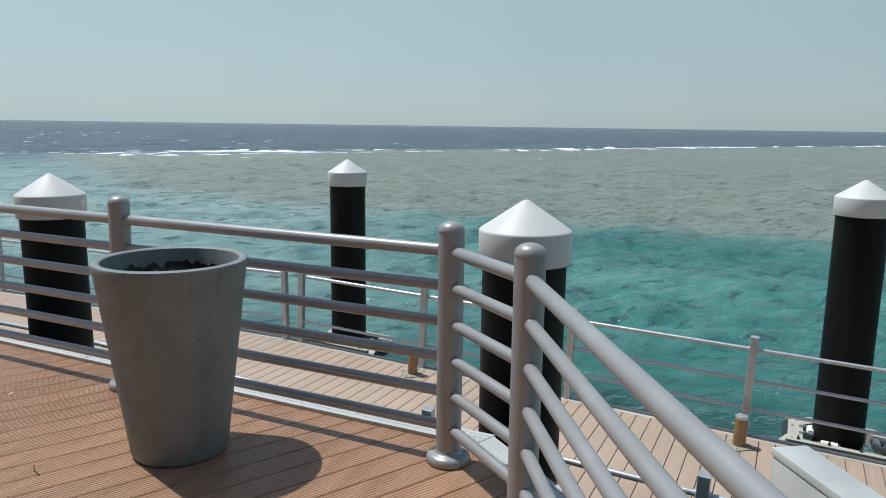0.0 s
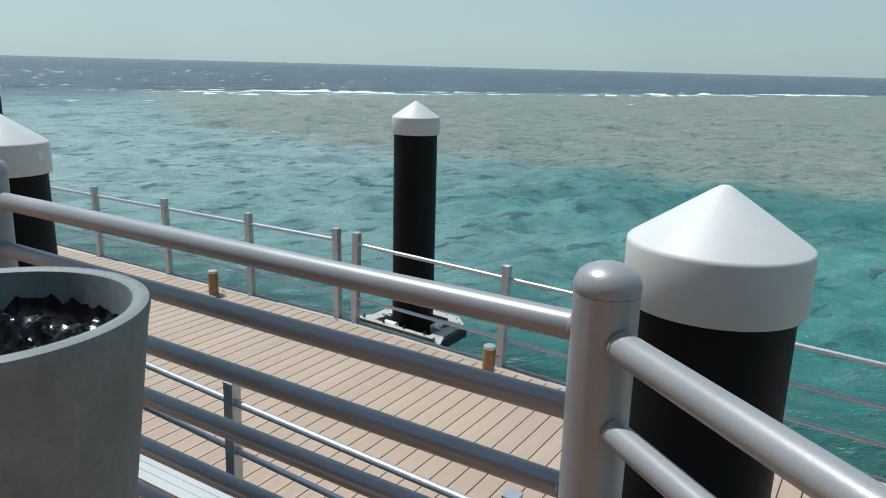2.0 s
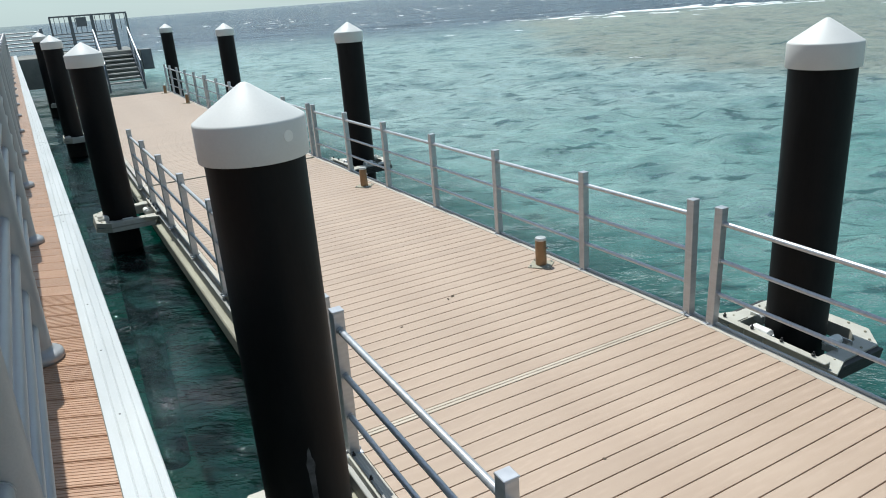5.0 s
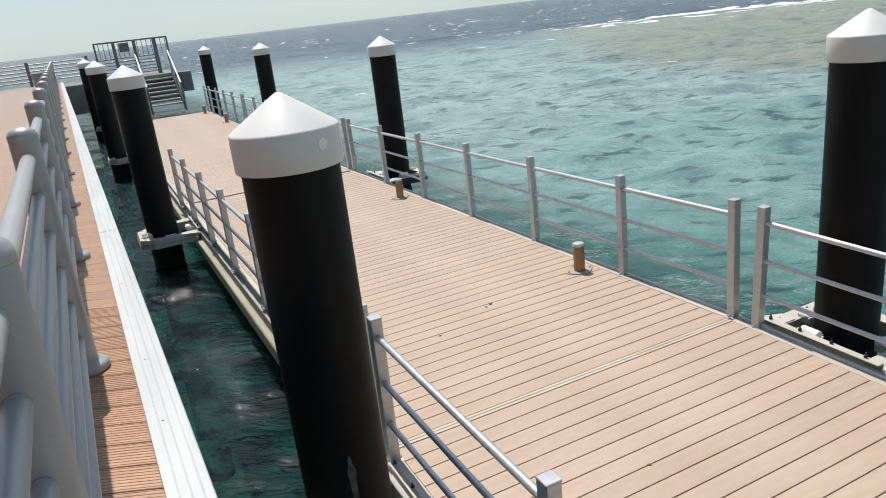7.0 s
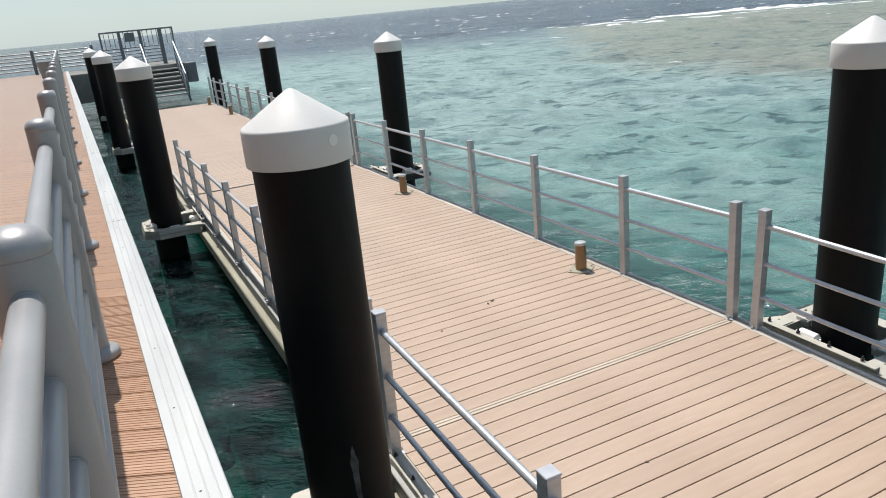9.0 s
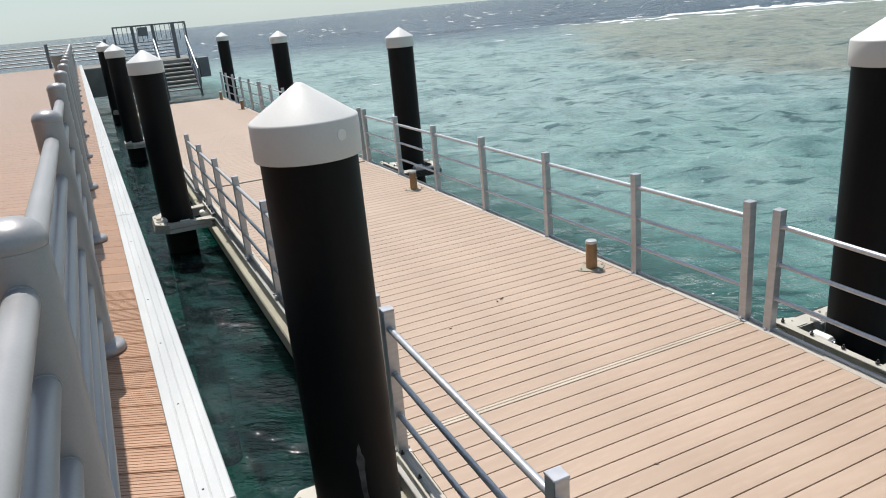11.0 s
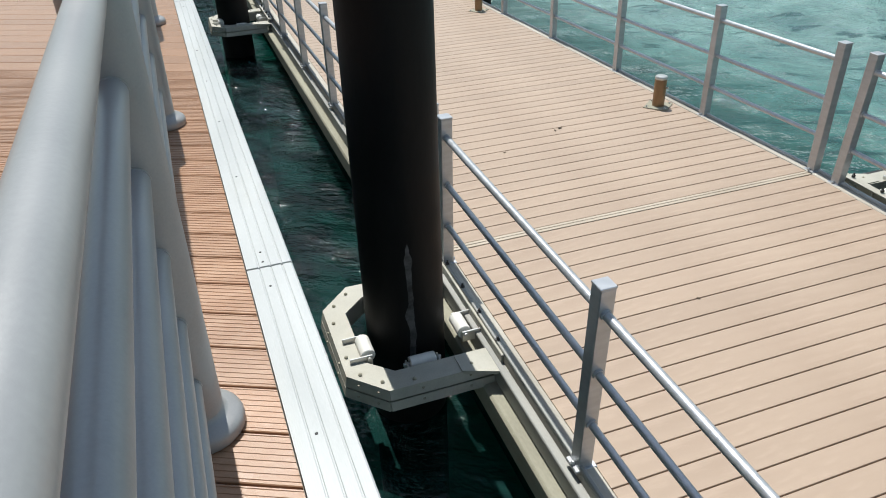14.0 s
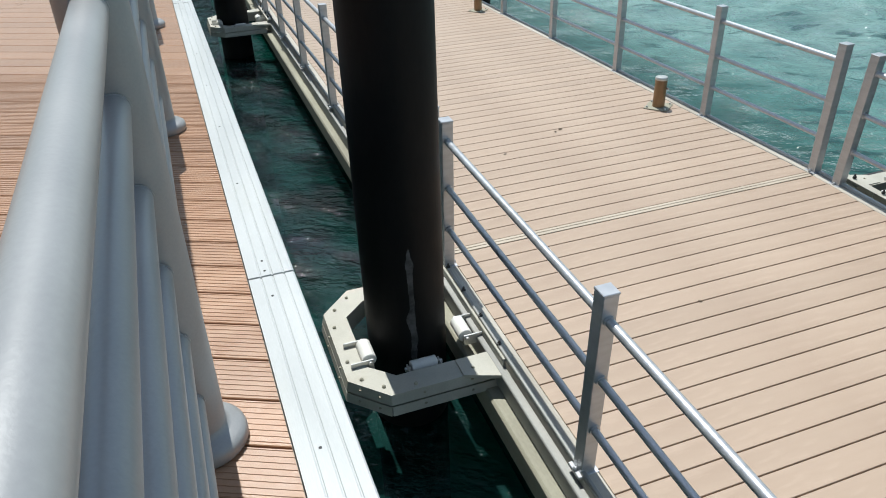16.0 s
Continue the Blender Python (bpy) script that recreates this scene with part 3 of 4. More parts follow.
for x0 in xs:
    part("post", lathe([(0.075, 0.0), (0.075, 1.12), (0.05, 1.15), (0, 1.16)], 16, m=pose(x0, FAR_Y - 0.25, 0)), M_FARMETAL, cross_rail)
for s, e in zip(xs, xs[1:]):
    for h in RAIL_H:
        part("rail", tube((s - 0.07, FAR_Y - 0.25, h + 0.06), (e + 0.07, FAR_Y - 0.25, h + 0.06), 0.03, 10), M_RAIL, cross_rail)


# ---- pontoon ----
PX0, PX1, PY0, PY1, SEAM, SEAM2 = 4.385, 7.735, -7.0, 32.3, 6.215, 15.58
M_S = Matrix.Translation((0, SEAM, PONT_Z + 0.015)) @ pose(0, 0, 0, 1.6) @ Matrix.Translation((0, -SEAM, -PONT_Z))      # near section dips away from the hinge
M_N = Matrix.Translation((0, SEAM, PONT_Z + 0.015)) @ pose(0, 0, 0, -0.5) @ Matrix.Translation((0, -SEAM, -PONT_Z))
M_F = Matrix.Translation((0, 0, -0.067))


def section(y):
    return M_S if y < SEAM else M_N if y < SEAM2 else M_F

pont = thing("pontoon", "floating pontoon with sun-bleached tan composite planks", "pontoon", kind="structure")


def edge_beam(x_in, x_out, y0, y1, side):
    """Aluminium edge channel of the pontoon: a kerb strip beside the planks and a lower flange outside it."""
    part("edge_strip", box(min(x_in, x_out - 0.0), max(x_in, x_out), y0, y1, PONT_Z - 0.10, PONT_Z + 0.004, 0.006), M_EDGE, pont, "beige edge strip", at=section((y0 + y1) / 2))
    lip = x_out - 0.022 if side > 0 else x_out
    part("edge_lip", box(lip, lip + 0.022, y0, y1, PONT_Z + 0.002, PONT_Z + 0.026, 0.004), M_TRIM if side > 0 else M_CHANNEL, pont, "thin white lip" if side > 0 else "thin grey lip", at=section((y0 + y1) / 2))


for y0, y1 in ((PY0, SEAM - 0.02), (SEAM + 0.02, SEAM2 - 0.02), (SEAM2 + 0.02, PY1)):
    part("hull", box(PX0 + 0.16, PX1 - 0.16, y0, y1, WATER_Z - 0.35, PONT_Z - 0.028, 0.02), M_DARK, pont, "dark wet float", at=section((y0 + y1) / 2))
    edge_beam(PX0 + 0.145, PX0 + 0.06, y0, y1, -1)
    edge_beam(PX1 - 0.145, PX1 - 0.06, y0, y1, 1)
    part("channel", box(PX0 + 0.012, PX0 + 0.062, y0, y1, PONT_Z - 0.16, PONT_Z - 0.045, 0.006), M_CHANNEL, pont, "grey side channel", at=section((y0 + y1) / 2))
    part("channel", box(PX1 - 0.062, PX1 - 0.012, y0, y1, PONT_Z - 0.16, PONT_Z - 0.045, 0.006), M_CHANNEL, pont, "grey side channel", at=section((y0 + y1) / 2))
    part("fender_beam", box(PX0 - 0.06, PX0 + 0.05, y0, y1, PONT_Z - 0.34, PONT_Z - 0.17, 0.015), M_BEAM, pont, "weathered olive fender beam", at=section((y0 + y1) / 2))
    part("fender_beam", box(PX1 - 0.02, PX1 + 0.06, y0, y1, PONT_Z - 0.34, PONT_Z - 0.17, 0.015), M_BEAM, pont, "weathered olive fender beam", at=section((y0 + y1) / 2))
for s0, s1 in ((SEAM - 0.030, SEAM - 0.0025), (SEAM + 0.0025, SEAM + 0.030), (SEAM2 - 0.030, SEAM2 - 0.006), (SEAM2 + 0.006, SEAM2 + 0.030)):
    part("seam_plate", box(PX0 + 0.15, PX1 - 0.15, s0, s1, PONT_Z - 0.03, PONT_Z + 0.003, 0.002), M_SEAM, pont, "pale joint strip across the planks", at=section((s0 + s1) / 2))
part("end_fender", box(PX0 + 0.02, PX1 - 0.02, PY1, PY1 + 0.14, PONT_Z - 0.4, PONT_Z - 0.01, 0.04, seg=2), M_RUB, pont, "black rubber end fender", at=M_F)

SQ, P_H, P_RAILS = 0.036, 1.01, (0.885, 0.575, 0.285)
SQ_POST = mesh_of(box(-SQ, SQ, -SQ, SQ, 0.0, P_H - 0.006, 0.004), M_ALU, None)
SQ_CAP = mesh_of(box(-SQ - 0.002, SQ + 0.002, -SQ - 0.002, SQ + 0.002, P_H - 0.008, P_H + 0.004, 0.003), M_ALU, None)
b_ = box(-0.055, 0.055, -0.05, 0.05, -0.012, 0.006, 0.003)
for sx in (-1, 1):
    lathe([(0.011, 0.006), (0.011, 0.016), (0.005, 0.024), (0, 0.024)], 8, b_, Matrix.Translation((sx * 0.046, 0.0, 0)))
SQ_FOOT = mesh_of(b_, M_ALU, None)
P_TUBE = {}


def pontoon_rail(x, posts, label, lean=0.0):
    r = thing("pontoon_railing", label, "railing", "pontoon railings", at=section(posts[0]) @ pose(x, posts[0], PONT_Z, 0, 0, lean))
    y0 = posts[0]
    posts = [y - y0 for y in posts]
    for y in posts:
        p = part("post", SQ_POST, None, r, at=pose(0, y, 0))
        part("cap", SQ_CAP, None, p)
        part("foot", SQ_FOOT, None, p)
    for s, e in zip(posts, posts[1:]):
        ln = round(e - s - 2 * SQ + 0.008, 2)
        for k, h in enumerate(P_RAILS):
            rad = 0.021 if k == 0 else 0.018
            if (ln, k == 0) not in P_TUBE:
                P_TUBE[ln, k == 0] = mesh_of(lathe([(rad, 0), (rad, ln)], 14), M_ALU, 40)
            part("rail", P_TUBE[ln, k == 0], None, r, at=Matrix.Translation((0, s + SQ - 0.004, h)) @ pose(0, 0, 0, -90))
            for off in (s + SQ, e - SQ):
                part("collar", COLLAR, None, r, at=Matrix.Translation((0, off, h)) @ pose(0, 0, 0, -90))
    return r


COLLAR = mesh_of(lathe([(0.019, -0.012), (0.026, -0.012), (0.026, 0.012), (0.019, 0.012)], 14), M_ALU, 40)
IN_X, OUT_X = 4.48, 7.657
pontoon_rail(IN_X, [-4.70, -2.90, -1.10, 0.70, 2.50, 4.305, 6.09], "aluminium pontoon railing with square posts and three tubes")
pontoon_rail(OUT_X, [-4.80, -3.00, -1.20, 0.60, 2.40, 4.205, 6.0], "aluminium pontoon railing with square posts and three tubes")
pontoon_rail(IN_X, [6.29, 7.84, 9.41, 10.95, 12.49, 14.03, 15.52], "aluminium pontoon railing with square posts and three tubes", 0.4)
pontoon_rail(OUT_X, [6.247, 7.61, 9.165, 10.71, 12.25, 13.8, 15.4], "aluminium pontoon railing with square posts and three tubes")
pontoon_rail(OUT_X, [15.7, 17.25, 18.8, 20.35, 21.9, 23.45, 24.9], "aluminium pontoon railing with square posts and three tubes")
pontoon_rail(OUT_X, [25.1, 26.6, 28.1, 29.6, 31.0, 32.15], "aluminium pontoon railing with square posts and three tubes")


# ---- mooring pins ----
def mooring_pin(x, y):
    t = thing("mooring_pin", "bronze-brown mooring pin on a square base plate", "bollard", "mooring pins on the pontoon", at=section(y) @ pose(x, y, PONT_Z + 0.001))
    part("plate", box(-0.115, 0.115, -0.115, 0.115, 0.0, 0.010, 0.003, m=pose(0, 0, 0, 0, 0, 40)), M_BEAM, t, "worn pale square base plate")
    part("pin", lathe([(0.058, 0.01), (0.058, 0.275), (0.056, 0.282)], 24), M_BOLL, t)
    part("cap", lathe([(0.059, 0.275), (0.060, 0.282), (0.060, 0.294), (0.054, 0.303), (0.03, 0.308), (0, 0.309)], 24), M_STEEL, t, "dull pale cap")
    part("cross_bar", tube((0.03, -0.085, 0.20), (0.03, 0.085, 0.20), 0.009, 10), M_STEEL, t, "thin steel cross bar")
    for k in range(4):
        a = radians(40 + 45 + 90 * k)
        part("bolt", lathe([(0.010, 0.01), (0.010, 0.018), (0.006, 0.026), (0, 0.027)], 8, m=Matrix.Translation((0.125 * math.cos(a), 0.125 * math.sin(a), 0))), M_STEEL, t)


for x, y in ((7.395, 4.19), (7.40, 7.99), (7.39, 12.6), (7.38, 0.62), (7.45, 27.3), (7.42, 31.5)):
    mooring_pin(x, y)


# ---- piles, caps and guides ----
def pile(x, y, top):
    t = thing("mooring_pile", "black sleeved mooring pile with a white conical cap", "pile", "mooring piles", at=pose(x, y, 0, 0, 0, (x * 7 + y * 13) * 20 % 360))
    part("shaft", lathe([(0.232, -6.0), (0.232, top - 0.335)], 48), M_PILE, t)
    part("cap", lathe([(0.234, top - 0.340), (0.252, top - 0.340), (0.255, top - 0.335), (0.2555, top - 0.172), (0.254, top - 0.164), (0.248, top - 0.158), (0.03, top - 0.010), (0.012, top), (0, top)], 48), M_CAP, t, "white plastic cone cap")
    return t


INNER = [(4.04, 1.66), (4.05, 5.65), (3.91, 14.05), (3.80, 23.7), (3.71, 33.4)]
OUTER = [(8.25, -0.25), (8.25, 5.65), (8.25, 14.7), (8.25, 24.0), (8.25, 34.0)]
for x, y in INNER:
    p_ = pile(x, y, 1.062 if 5 < y < 6 else 1.085)
    if 5 < y < 6:
        # pale dried salt streak running down the sleeve
        b = bmesh.new()
        rows = []
        for k in range(40):
            z = -0.74 - 0.78 * k / 39
            w = 0.7 * (0.016 + 0.03 * abs(noise.noise((k * 0.23, 1.5, 0))) + 0.012 * abs(noise.noise((k * 0.9, 4, 0)))) * min(1, k / 4)
            c = 0.012 * noise.noise((k * 0.15, 8, 0))
            rows.append([b.verts.new((0.2335 * math.cos(a), 0.2335 * math.sin(a), z)) for a in (radians(-96) + (c - w) / 0.232, radians(-96) + c / 0.232, radians(-96) + (c + w) / 0.232)])
        for q, r in zip(rows, rows[1:]):
            for i in range(2):
                b.faces.new((q[i], q[i + 1], r[i + 1], r[i]))
        bmesh.ops.recalc_face_normals(b, faces=b.faces[:])
        # reflected light spot on the cap's shaded band, built as a whiter disc
        part("light_spot", lathe([(0.027, -0.004), (0.026, 0.0012), (0.014, 0.0022), (0, 0.0026)], 20), M_ROLL, p_, "bright spot of light on the cap, built as a thin white disc", at=p_.matrix_basis.to_3x3().inverted().to_4x4() @ Matrix.Rotation(radians(-66), 4, "Z") @ Matrix.Translation((0.2555, 0, 0.832)) @ Matrix.Rotation(radians(90), 4, "Y"))
        part("salt_streak", b, M_SALT, p_, "pale dried salt streak", at=p_.matrix_basis.to_3x3().inverted().to_4x4())
for x, y in OUTER:
    pile(x, y, 1.022)


def pile_guide(x, y, side):
    """Half-octagon collar with rollers, bolted to the pontoon's edge. side: +1 stands out to +x, -1 to -x. Built for +x, turned for -x."""
    t = thing("pile_guide", "pale galvanised octagonal pile guide with white rollers", "pile guide", "pile guides", at=section(y) @ pose(x, y, PONT_Z - 0.055, 0, 0, 0 if side > 0 else 180))
    back = -0.36                     # where the collar meets the pontoon
    o = [(back, -0.50), (0.25, -0.50), (0.44, -0.31), (0.44, 0.31), (0.25, 0.50), (back, 0.50)]
    i = [(back, -0.36), (0.18, -0.36), (0.315, -0.235), (0.315, 0.235), (0.18, 0.36), (back, 0.36)]
    for k in range(5):
        seg = bmesh.new()
        quad = [o[k], o[k + 1], i[k + 1], i[k]]
        prism(quad, -0.012, 0.0, seg)
        ov = [Vector(o[k]), Vector(o[k + 1])]
        n = (ov[1] - ov[0]).normalized()
        inn = Vector((-n.y, n.x))
        if side > 0:
            prism([ov[0], ov[1], ov[1] + inn * 0.012, ov[0] + inn * 0.012], -0.13, -0.0121, seg)
        iv = [Vector(i[k]), Vector(i[k + 1])]
        prism([iv[0] - inn * 0.012, iv[1] - inn * 0.012, iv[1], iv[0]], -0.13, -0.0121, seg)
        part("collar_plate", seg, M_GUIDE, t, smooth_angle=None)
        for f_ in (0.22, 0.78):
            c = (ov[0] * (1 - f_) + ov[1] * f_) * 0.72 + (iv[0] * (1 - f_) + iv[1] * f_) * 0.28
            part("bolt", lathe([(0.011, 0.0), (0.011, 0.008), (0.005, 0.014), (0, 0.014)], 8, m=Matrix.Translation((c.x, c.y, 0))), M_BEAM, t)
        if side < 0:
            # flared skirt in two pale bands, a dark joint between them
            out = [(Vector(q)).normalized() for q in (o[k], o[k + 1])]
            if k in (0, 4):
                out = [-inn, -inn * 1.0] if k == 0 else [-inn, -inn]
            for s0, z0, s1, z1 in ((0.0, -0.003, 0.014, -0.062), (0.016, -0.072, 0.026, -0.128)):
                band = bmesh.new()
                top = [ov[0] + out[0] * s0, ov[1] + out[1] * s0]
                low = [ov[0] + out[0] * s1, ov[1] + out[1] * s1]
                vs = [band.verts.new((p.x, p.y, z)) for p, z in ((top[0], z0), (top[1], z0), (low[1], z1), (low[0], z1))]
                vs += [band.verts.new((v.co.x + inn.x * 0.02, v.co.y + inn.y * 0.02, v.co.z - 0.008)) for v in vs]
                for q in ((0, 1, 2, 3), (7, 6, 5, 4), (0, 4, 5, 1), (1, 5, 6, 2), (2, 6, 7, 3), (3, 7, 4, 0)):
                    band.faces.new([vs[w] for w in q])
                bmesh.ops.recalc_face_normals(band, faces=band.faces[:])
                part("skirt_band", band, M_GUIDE, t, smooth_angle=None)
                for f_ in (0.3, 0.75):
                    c = (top[0] + low[0]) / 2 * (1 - f_) + (top[1] + low[1]) / 2 * f_
                    part("bolt", lathe([(0.008, 0.0), (0.008, 0.006), (0, 0.01)], 8, m=Matrix.Translation((c.x, c.y, (z0 + z1) / 2))), M_BEAM, t)
        elif k in (0, 4):
            for q in range(4):
                part("rubber_rib", prism([ov[0] - inn * (0.045 - 0.004 * q), ov[1] - inn * (0.045 - 0.004 * q), ov[1] - inn * 0.001, ov[0] - inn * 0.001], -0.038 - 0.03 * q, -0.014 - 0.03 * q), M_RUB, t, "black rubber rib", smooth_angle=None)
        else:
            part("rubber_strip", prism([ov[0] - inn * 0.02, ov[1] - inn * 0.02, ov[1] - inn * 0.001, ov[0] - inn * 0.001], -0.15, -0.09), M_RUB, t, "black rubber strip", smooth_angle=None)
    for a, slide in ((0, 0.13), (90, 0.0), (180, -0.13), (270, 0.0)):
        a = radians(a)
        d = Vector((math.cos(a), math.sin(a), 0))
        s = Vector((-d.y, d.x, 0))
        c = d * 0.288 + s * slide + Vector((0, 0, -0.045 if side < 0 and slide == 0 else 0.012))
        roll = part("roller", tube(c - s * 0.075, c + s * 0.075, 0.042, 18), M_ROLL, t, "white nylon roller")
        part("axle", tube(c - s * 0.11, c + s * 0.11, 0.013, 10), M_STEEL, roll)
        for q in (-1, 1):
            br = bmesh.new()
            m_ = Matrix.Translation(c + d * 0.035 + s * (q * 0.092) + Vector((0, 0, -0.02))) @ Matrix.Rotation(a, 4, "Z")
            box(-0.055, 0.075, -0.005, 0.005, -0.03, 0.04, 0.002, br, m_)
            part("bracket", br, M_STEEL, t, smooth_angle=None)
    for q in (-1, 1):
        arm = bmesh.new()
        prism([(back - 0.05, q * 0.60 if q > 0 else -0.60), (back + 0.20, q * 0.50), (back + 0.20, q * 0.37), (back - 0.05, q * 0.37)][:: q], -0.014, 0.008, arm)
        part("wing_plate", arm, M_GUIDE, t, "flat wing plate bolted to the pontoon", smooth_angle=None)
    part("mount_bar", box(back - 0.085, back - 0.02, -0.52, 0.52, 0.052, 0.064, 0.004), M_GUIDE, t, "long bolted mounting bar")
    part("mount_web", box(back - 0.032, back - 0.02, -0.52, 0.52, -0.10, 0.052, 0.002), M_GUIDE, t)
    for q in (-0.4, -0.13, 0.14, 0.41):
        part("bolt", lathe([(0.014, 0.07), (0.014, 0.086), (0.007, 0.088), (0.007, 0.105), (0, 0.105)], 8, m=Matrix.Translation((back - 0.047, q, 0))), M_RUB, t, "dark bolt")


for x, y in INNER:
    pile_guide(max(x, 3.99), y - (0.03 if y < 10 else 0), -1)
for x, y in OUTER[:-1]:
    pile_guide(x - 0.02, y - 0.05, 1)


# ---- bins ----
def bin_profile():
    return [(0.0, 0.0), (0.195, 0.0), (0.207, 0.006), (0.212, 0.018), (0.225, 0.12), (0.318, 0.838), (0.325, 0.873), (0.322, 0.883), (0.312, 0.887), (0.296, 0.887), (0.288, 0.881), (0.285, 0.868), (0.265, 0.72), (0.0, 0.72)]


def bin_thing(x, y, rot):
    t = thing("waste_bin", "tapered weathered grey cement waste bin with a black liner", "bin", "cement bins", at=pose(x, y, 0.003, 0, 0, rot))
    part("shell", lathe(bin_profile(), 64), M_CONC, t)
    b = bmesh.new()
    rows, n, m = [], 130, 34
    for k in range(m + 1):
        f = 1 - k / m
        ring = []
        for i in range(n if k < m else 1):
            a = 2 * math.pi * i / n
            x_, y_ = 0.272 * f * math.cos(a), 0.272 * f * math.sin(a)
            lump = 0.022 * noise.noise((x_ * 8, y_ * 8, 1)) + 0.030 * (0.4 - abs(noise.noise((x_ * 24, y_ * 24, 5)))) + 0.020 * (0.4 - abs(noise.noise((x_ * 52, y_ * 52, 9)))) + 0.006 * noise.noise((x_ * 110, y_ * 110, 3))
            rise = (0.062 + 0.035 * noise.noise((x_ * 30, y_ * 30, 7))) * (k == 0) + 0.030 * (k == 1) + 0.012 * (k == 2)
            ring.append(b.verts.new((x_, y_, 0.745 + rise + (lump + 0.03 * math.sin(math.pi * min(1, (1 - f) * 2.2))) * (0.35 if k == 0 else 1) - 0.03 * (1 - f) ** 2)))
        rows.append(ring)
    for p, q in zip(rows, rows[1:]):
        for i in range(n):
            j = (i + 1) % n
            b.faces.new((p[i], p[j], q[j], q[i]) if len(q) > 1 else (p[i], p[j], q[0]))
    part("liner", b, M_BAG, t, "crumpled shiny black bag", smooth_angle=35)
    return t


bin_thing(2.59, 2.78, 0)
bin_thing(2.45, 27.0, 140)

# ---- dock locker ----
locker = thing("dock_locker", "white fibreglass dock locker standing on the pontoon", "locker", at=M_S @ pose(5.44, -0.275, PONT_Z + 0.002, 0, 0, -53))
part("body", box(-0.145, 0.145, -0.84, 0.84, 0.0, 0.55, 0.02, seg=2), M_WHITE, locker)
part("lid", box(-0.152, 0.152, -0.85, 0.85, 0.554, 0.62, 0.015, seg=2), M_WHITE, locker, "flat white lid")

# ---- far landing ----
landing = thing("landing", "concrete landing with dark steel gate and stairs at the far end", "landing", kind="structure")
part("slab", box(2.75, 7.7, 38.6, 43.4, -1.3, -0.02, 0.03), M_CEMENT, landing)
stair = thing("stairs", "pale concrete stairs running down from the far landing", "stairs", kind="structure")
for k in range(7):
    z = -0.02 - 0.175 * (k + 1)
    part("step", box(6.0, 7.3, 38.6 - 0.29 * (k + 1), 38.6 - 0.29 * k + 0.03, z - 0.06, z, 0.008), M_TREAD, stair)
for x in (5.94, 7.36):
    b = bmesh.new()
    b2 = [(38.6, -0.02), (38.6, -0.32), (36.4, -1.62), (36.4, -1.30)]
    lo = [b.verts.new((x - 0.04, yy, zz)) for yy, zz in b2]
    hi = [b.verts.new((x + 0.04, yy, zz)) for yy, zz in b2]
    b.faces.new(lo)
    b.faces.new(hi[::-1])
    for i in range(4):
        b.faces.new((lo[i], hi[i], hi[(i + 1) % 4], lo[(i + 1) % 4]))
    bmesh.ops.recalc_face_normals(b, faces=b.faces[:])
    part("stringer", b, M_FARMETAL, stair, smooth_angle=None)
    part("handrail", tube((x, 38.7, 0.95), (x, 36.4, -0.42), 0.035, 10), M_ALU, stair, "pale sloping handrail")
    part("handrail", tube((x, 38.7, 0.5), (x, 36.4, -0.87), 0.025, 10), M_ALU, stair, "pale sloping handrail")
    for yy, zz in ((38.7, -0.05), (37.5, -0.76), (36.4, -1.42)):
        part("post", tube((x, yy, zz), (x, yy, zz + 1.0), 0.035, 10), M_FARMETAL, stair)
gate = thing("gate", "dark steel barred fence and gate on the far landing", "gate")
GY = 40.0
part("top_bar", box(4.35, 7.6, GY - 0.03, GY + 0.03, 1.56, 1.63, 0.006), M_FARMETAL, gate)
for x, w in ((4.38, 0.04), (5.2, 0.07), (6.1, 0.07), (7.0, 0.09), (7.57, 0.04)):
    part("post", box(x - w, x + w, GY - 0.04, GY + 0.04, -0.02, 1.56, 0.006), M_FARMETAL, gate)
for k in range(15):
    x = 4.55 + k * 0.21
    if min(abs(x - q) for q in (5.2, 6.1, 7.0)) > 0.1:
        part("bar", tube((x, GY, 0.86), (x, GY, 1.57), 0.014, 8), M_FARMETAL, gate)
for s, e in ((4.42, 5.13), (5.27, 6.03), (6.17, 6.91)):
    for k in range(6):
        z = 0.12 + 0.145 * k
        part("bar", tube((s, GY, z), (e, GY, z), 0.023, 8), M_FARMETAL, gate)
sign = box(5.42, 5.86, GY - 0.06, GY - 0.035, 1.12, 1.52, 0.004)
solid("sign_board", sign, M_FARMETAL, "small dark notice board hung on the gate", "sign")
locker2 = solid("meter_box", box(7.72, 8.2, 38.7, 39.5, -0.95, -0.05, 0.02), M_FARMETAL, "dark grey service box on the side of the landing", "box")
part("bracket", box(7.70, 7.72, 38.8, 39.4, -0.8, -0.2, 0.004), M_FARMETAL, locker2)

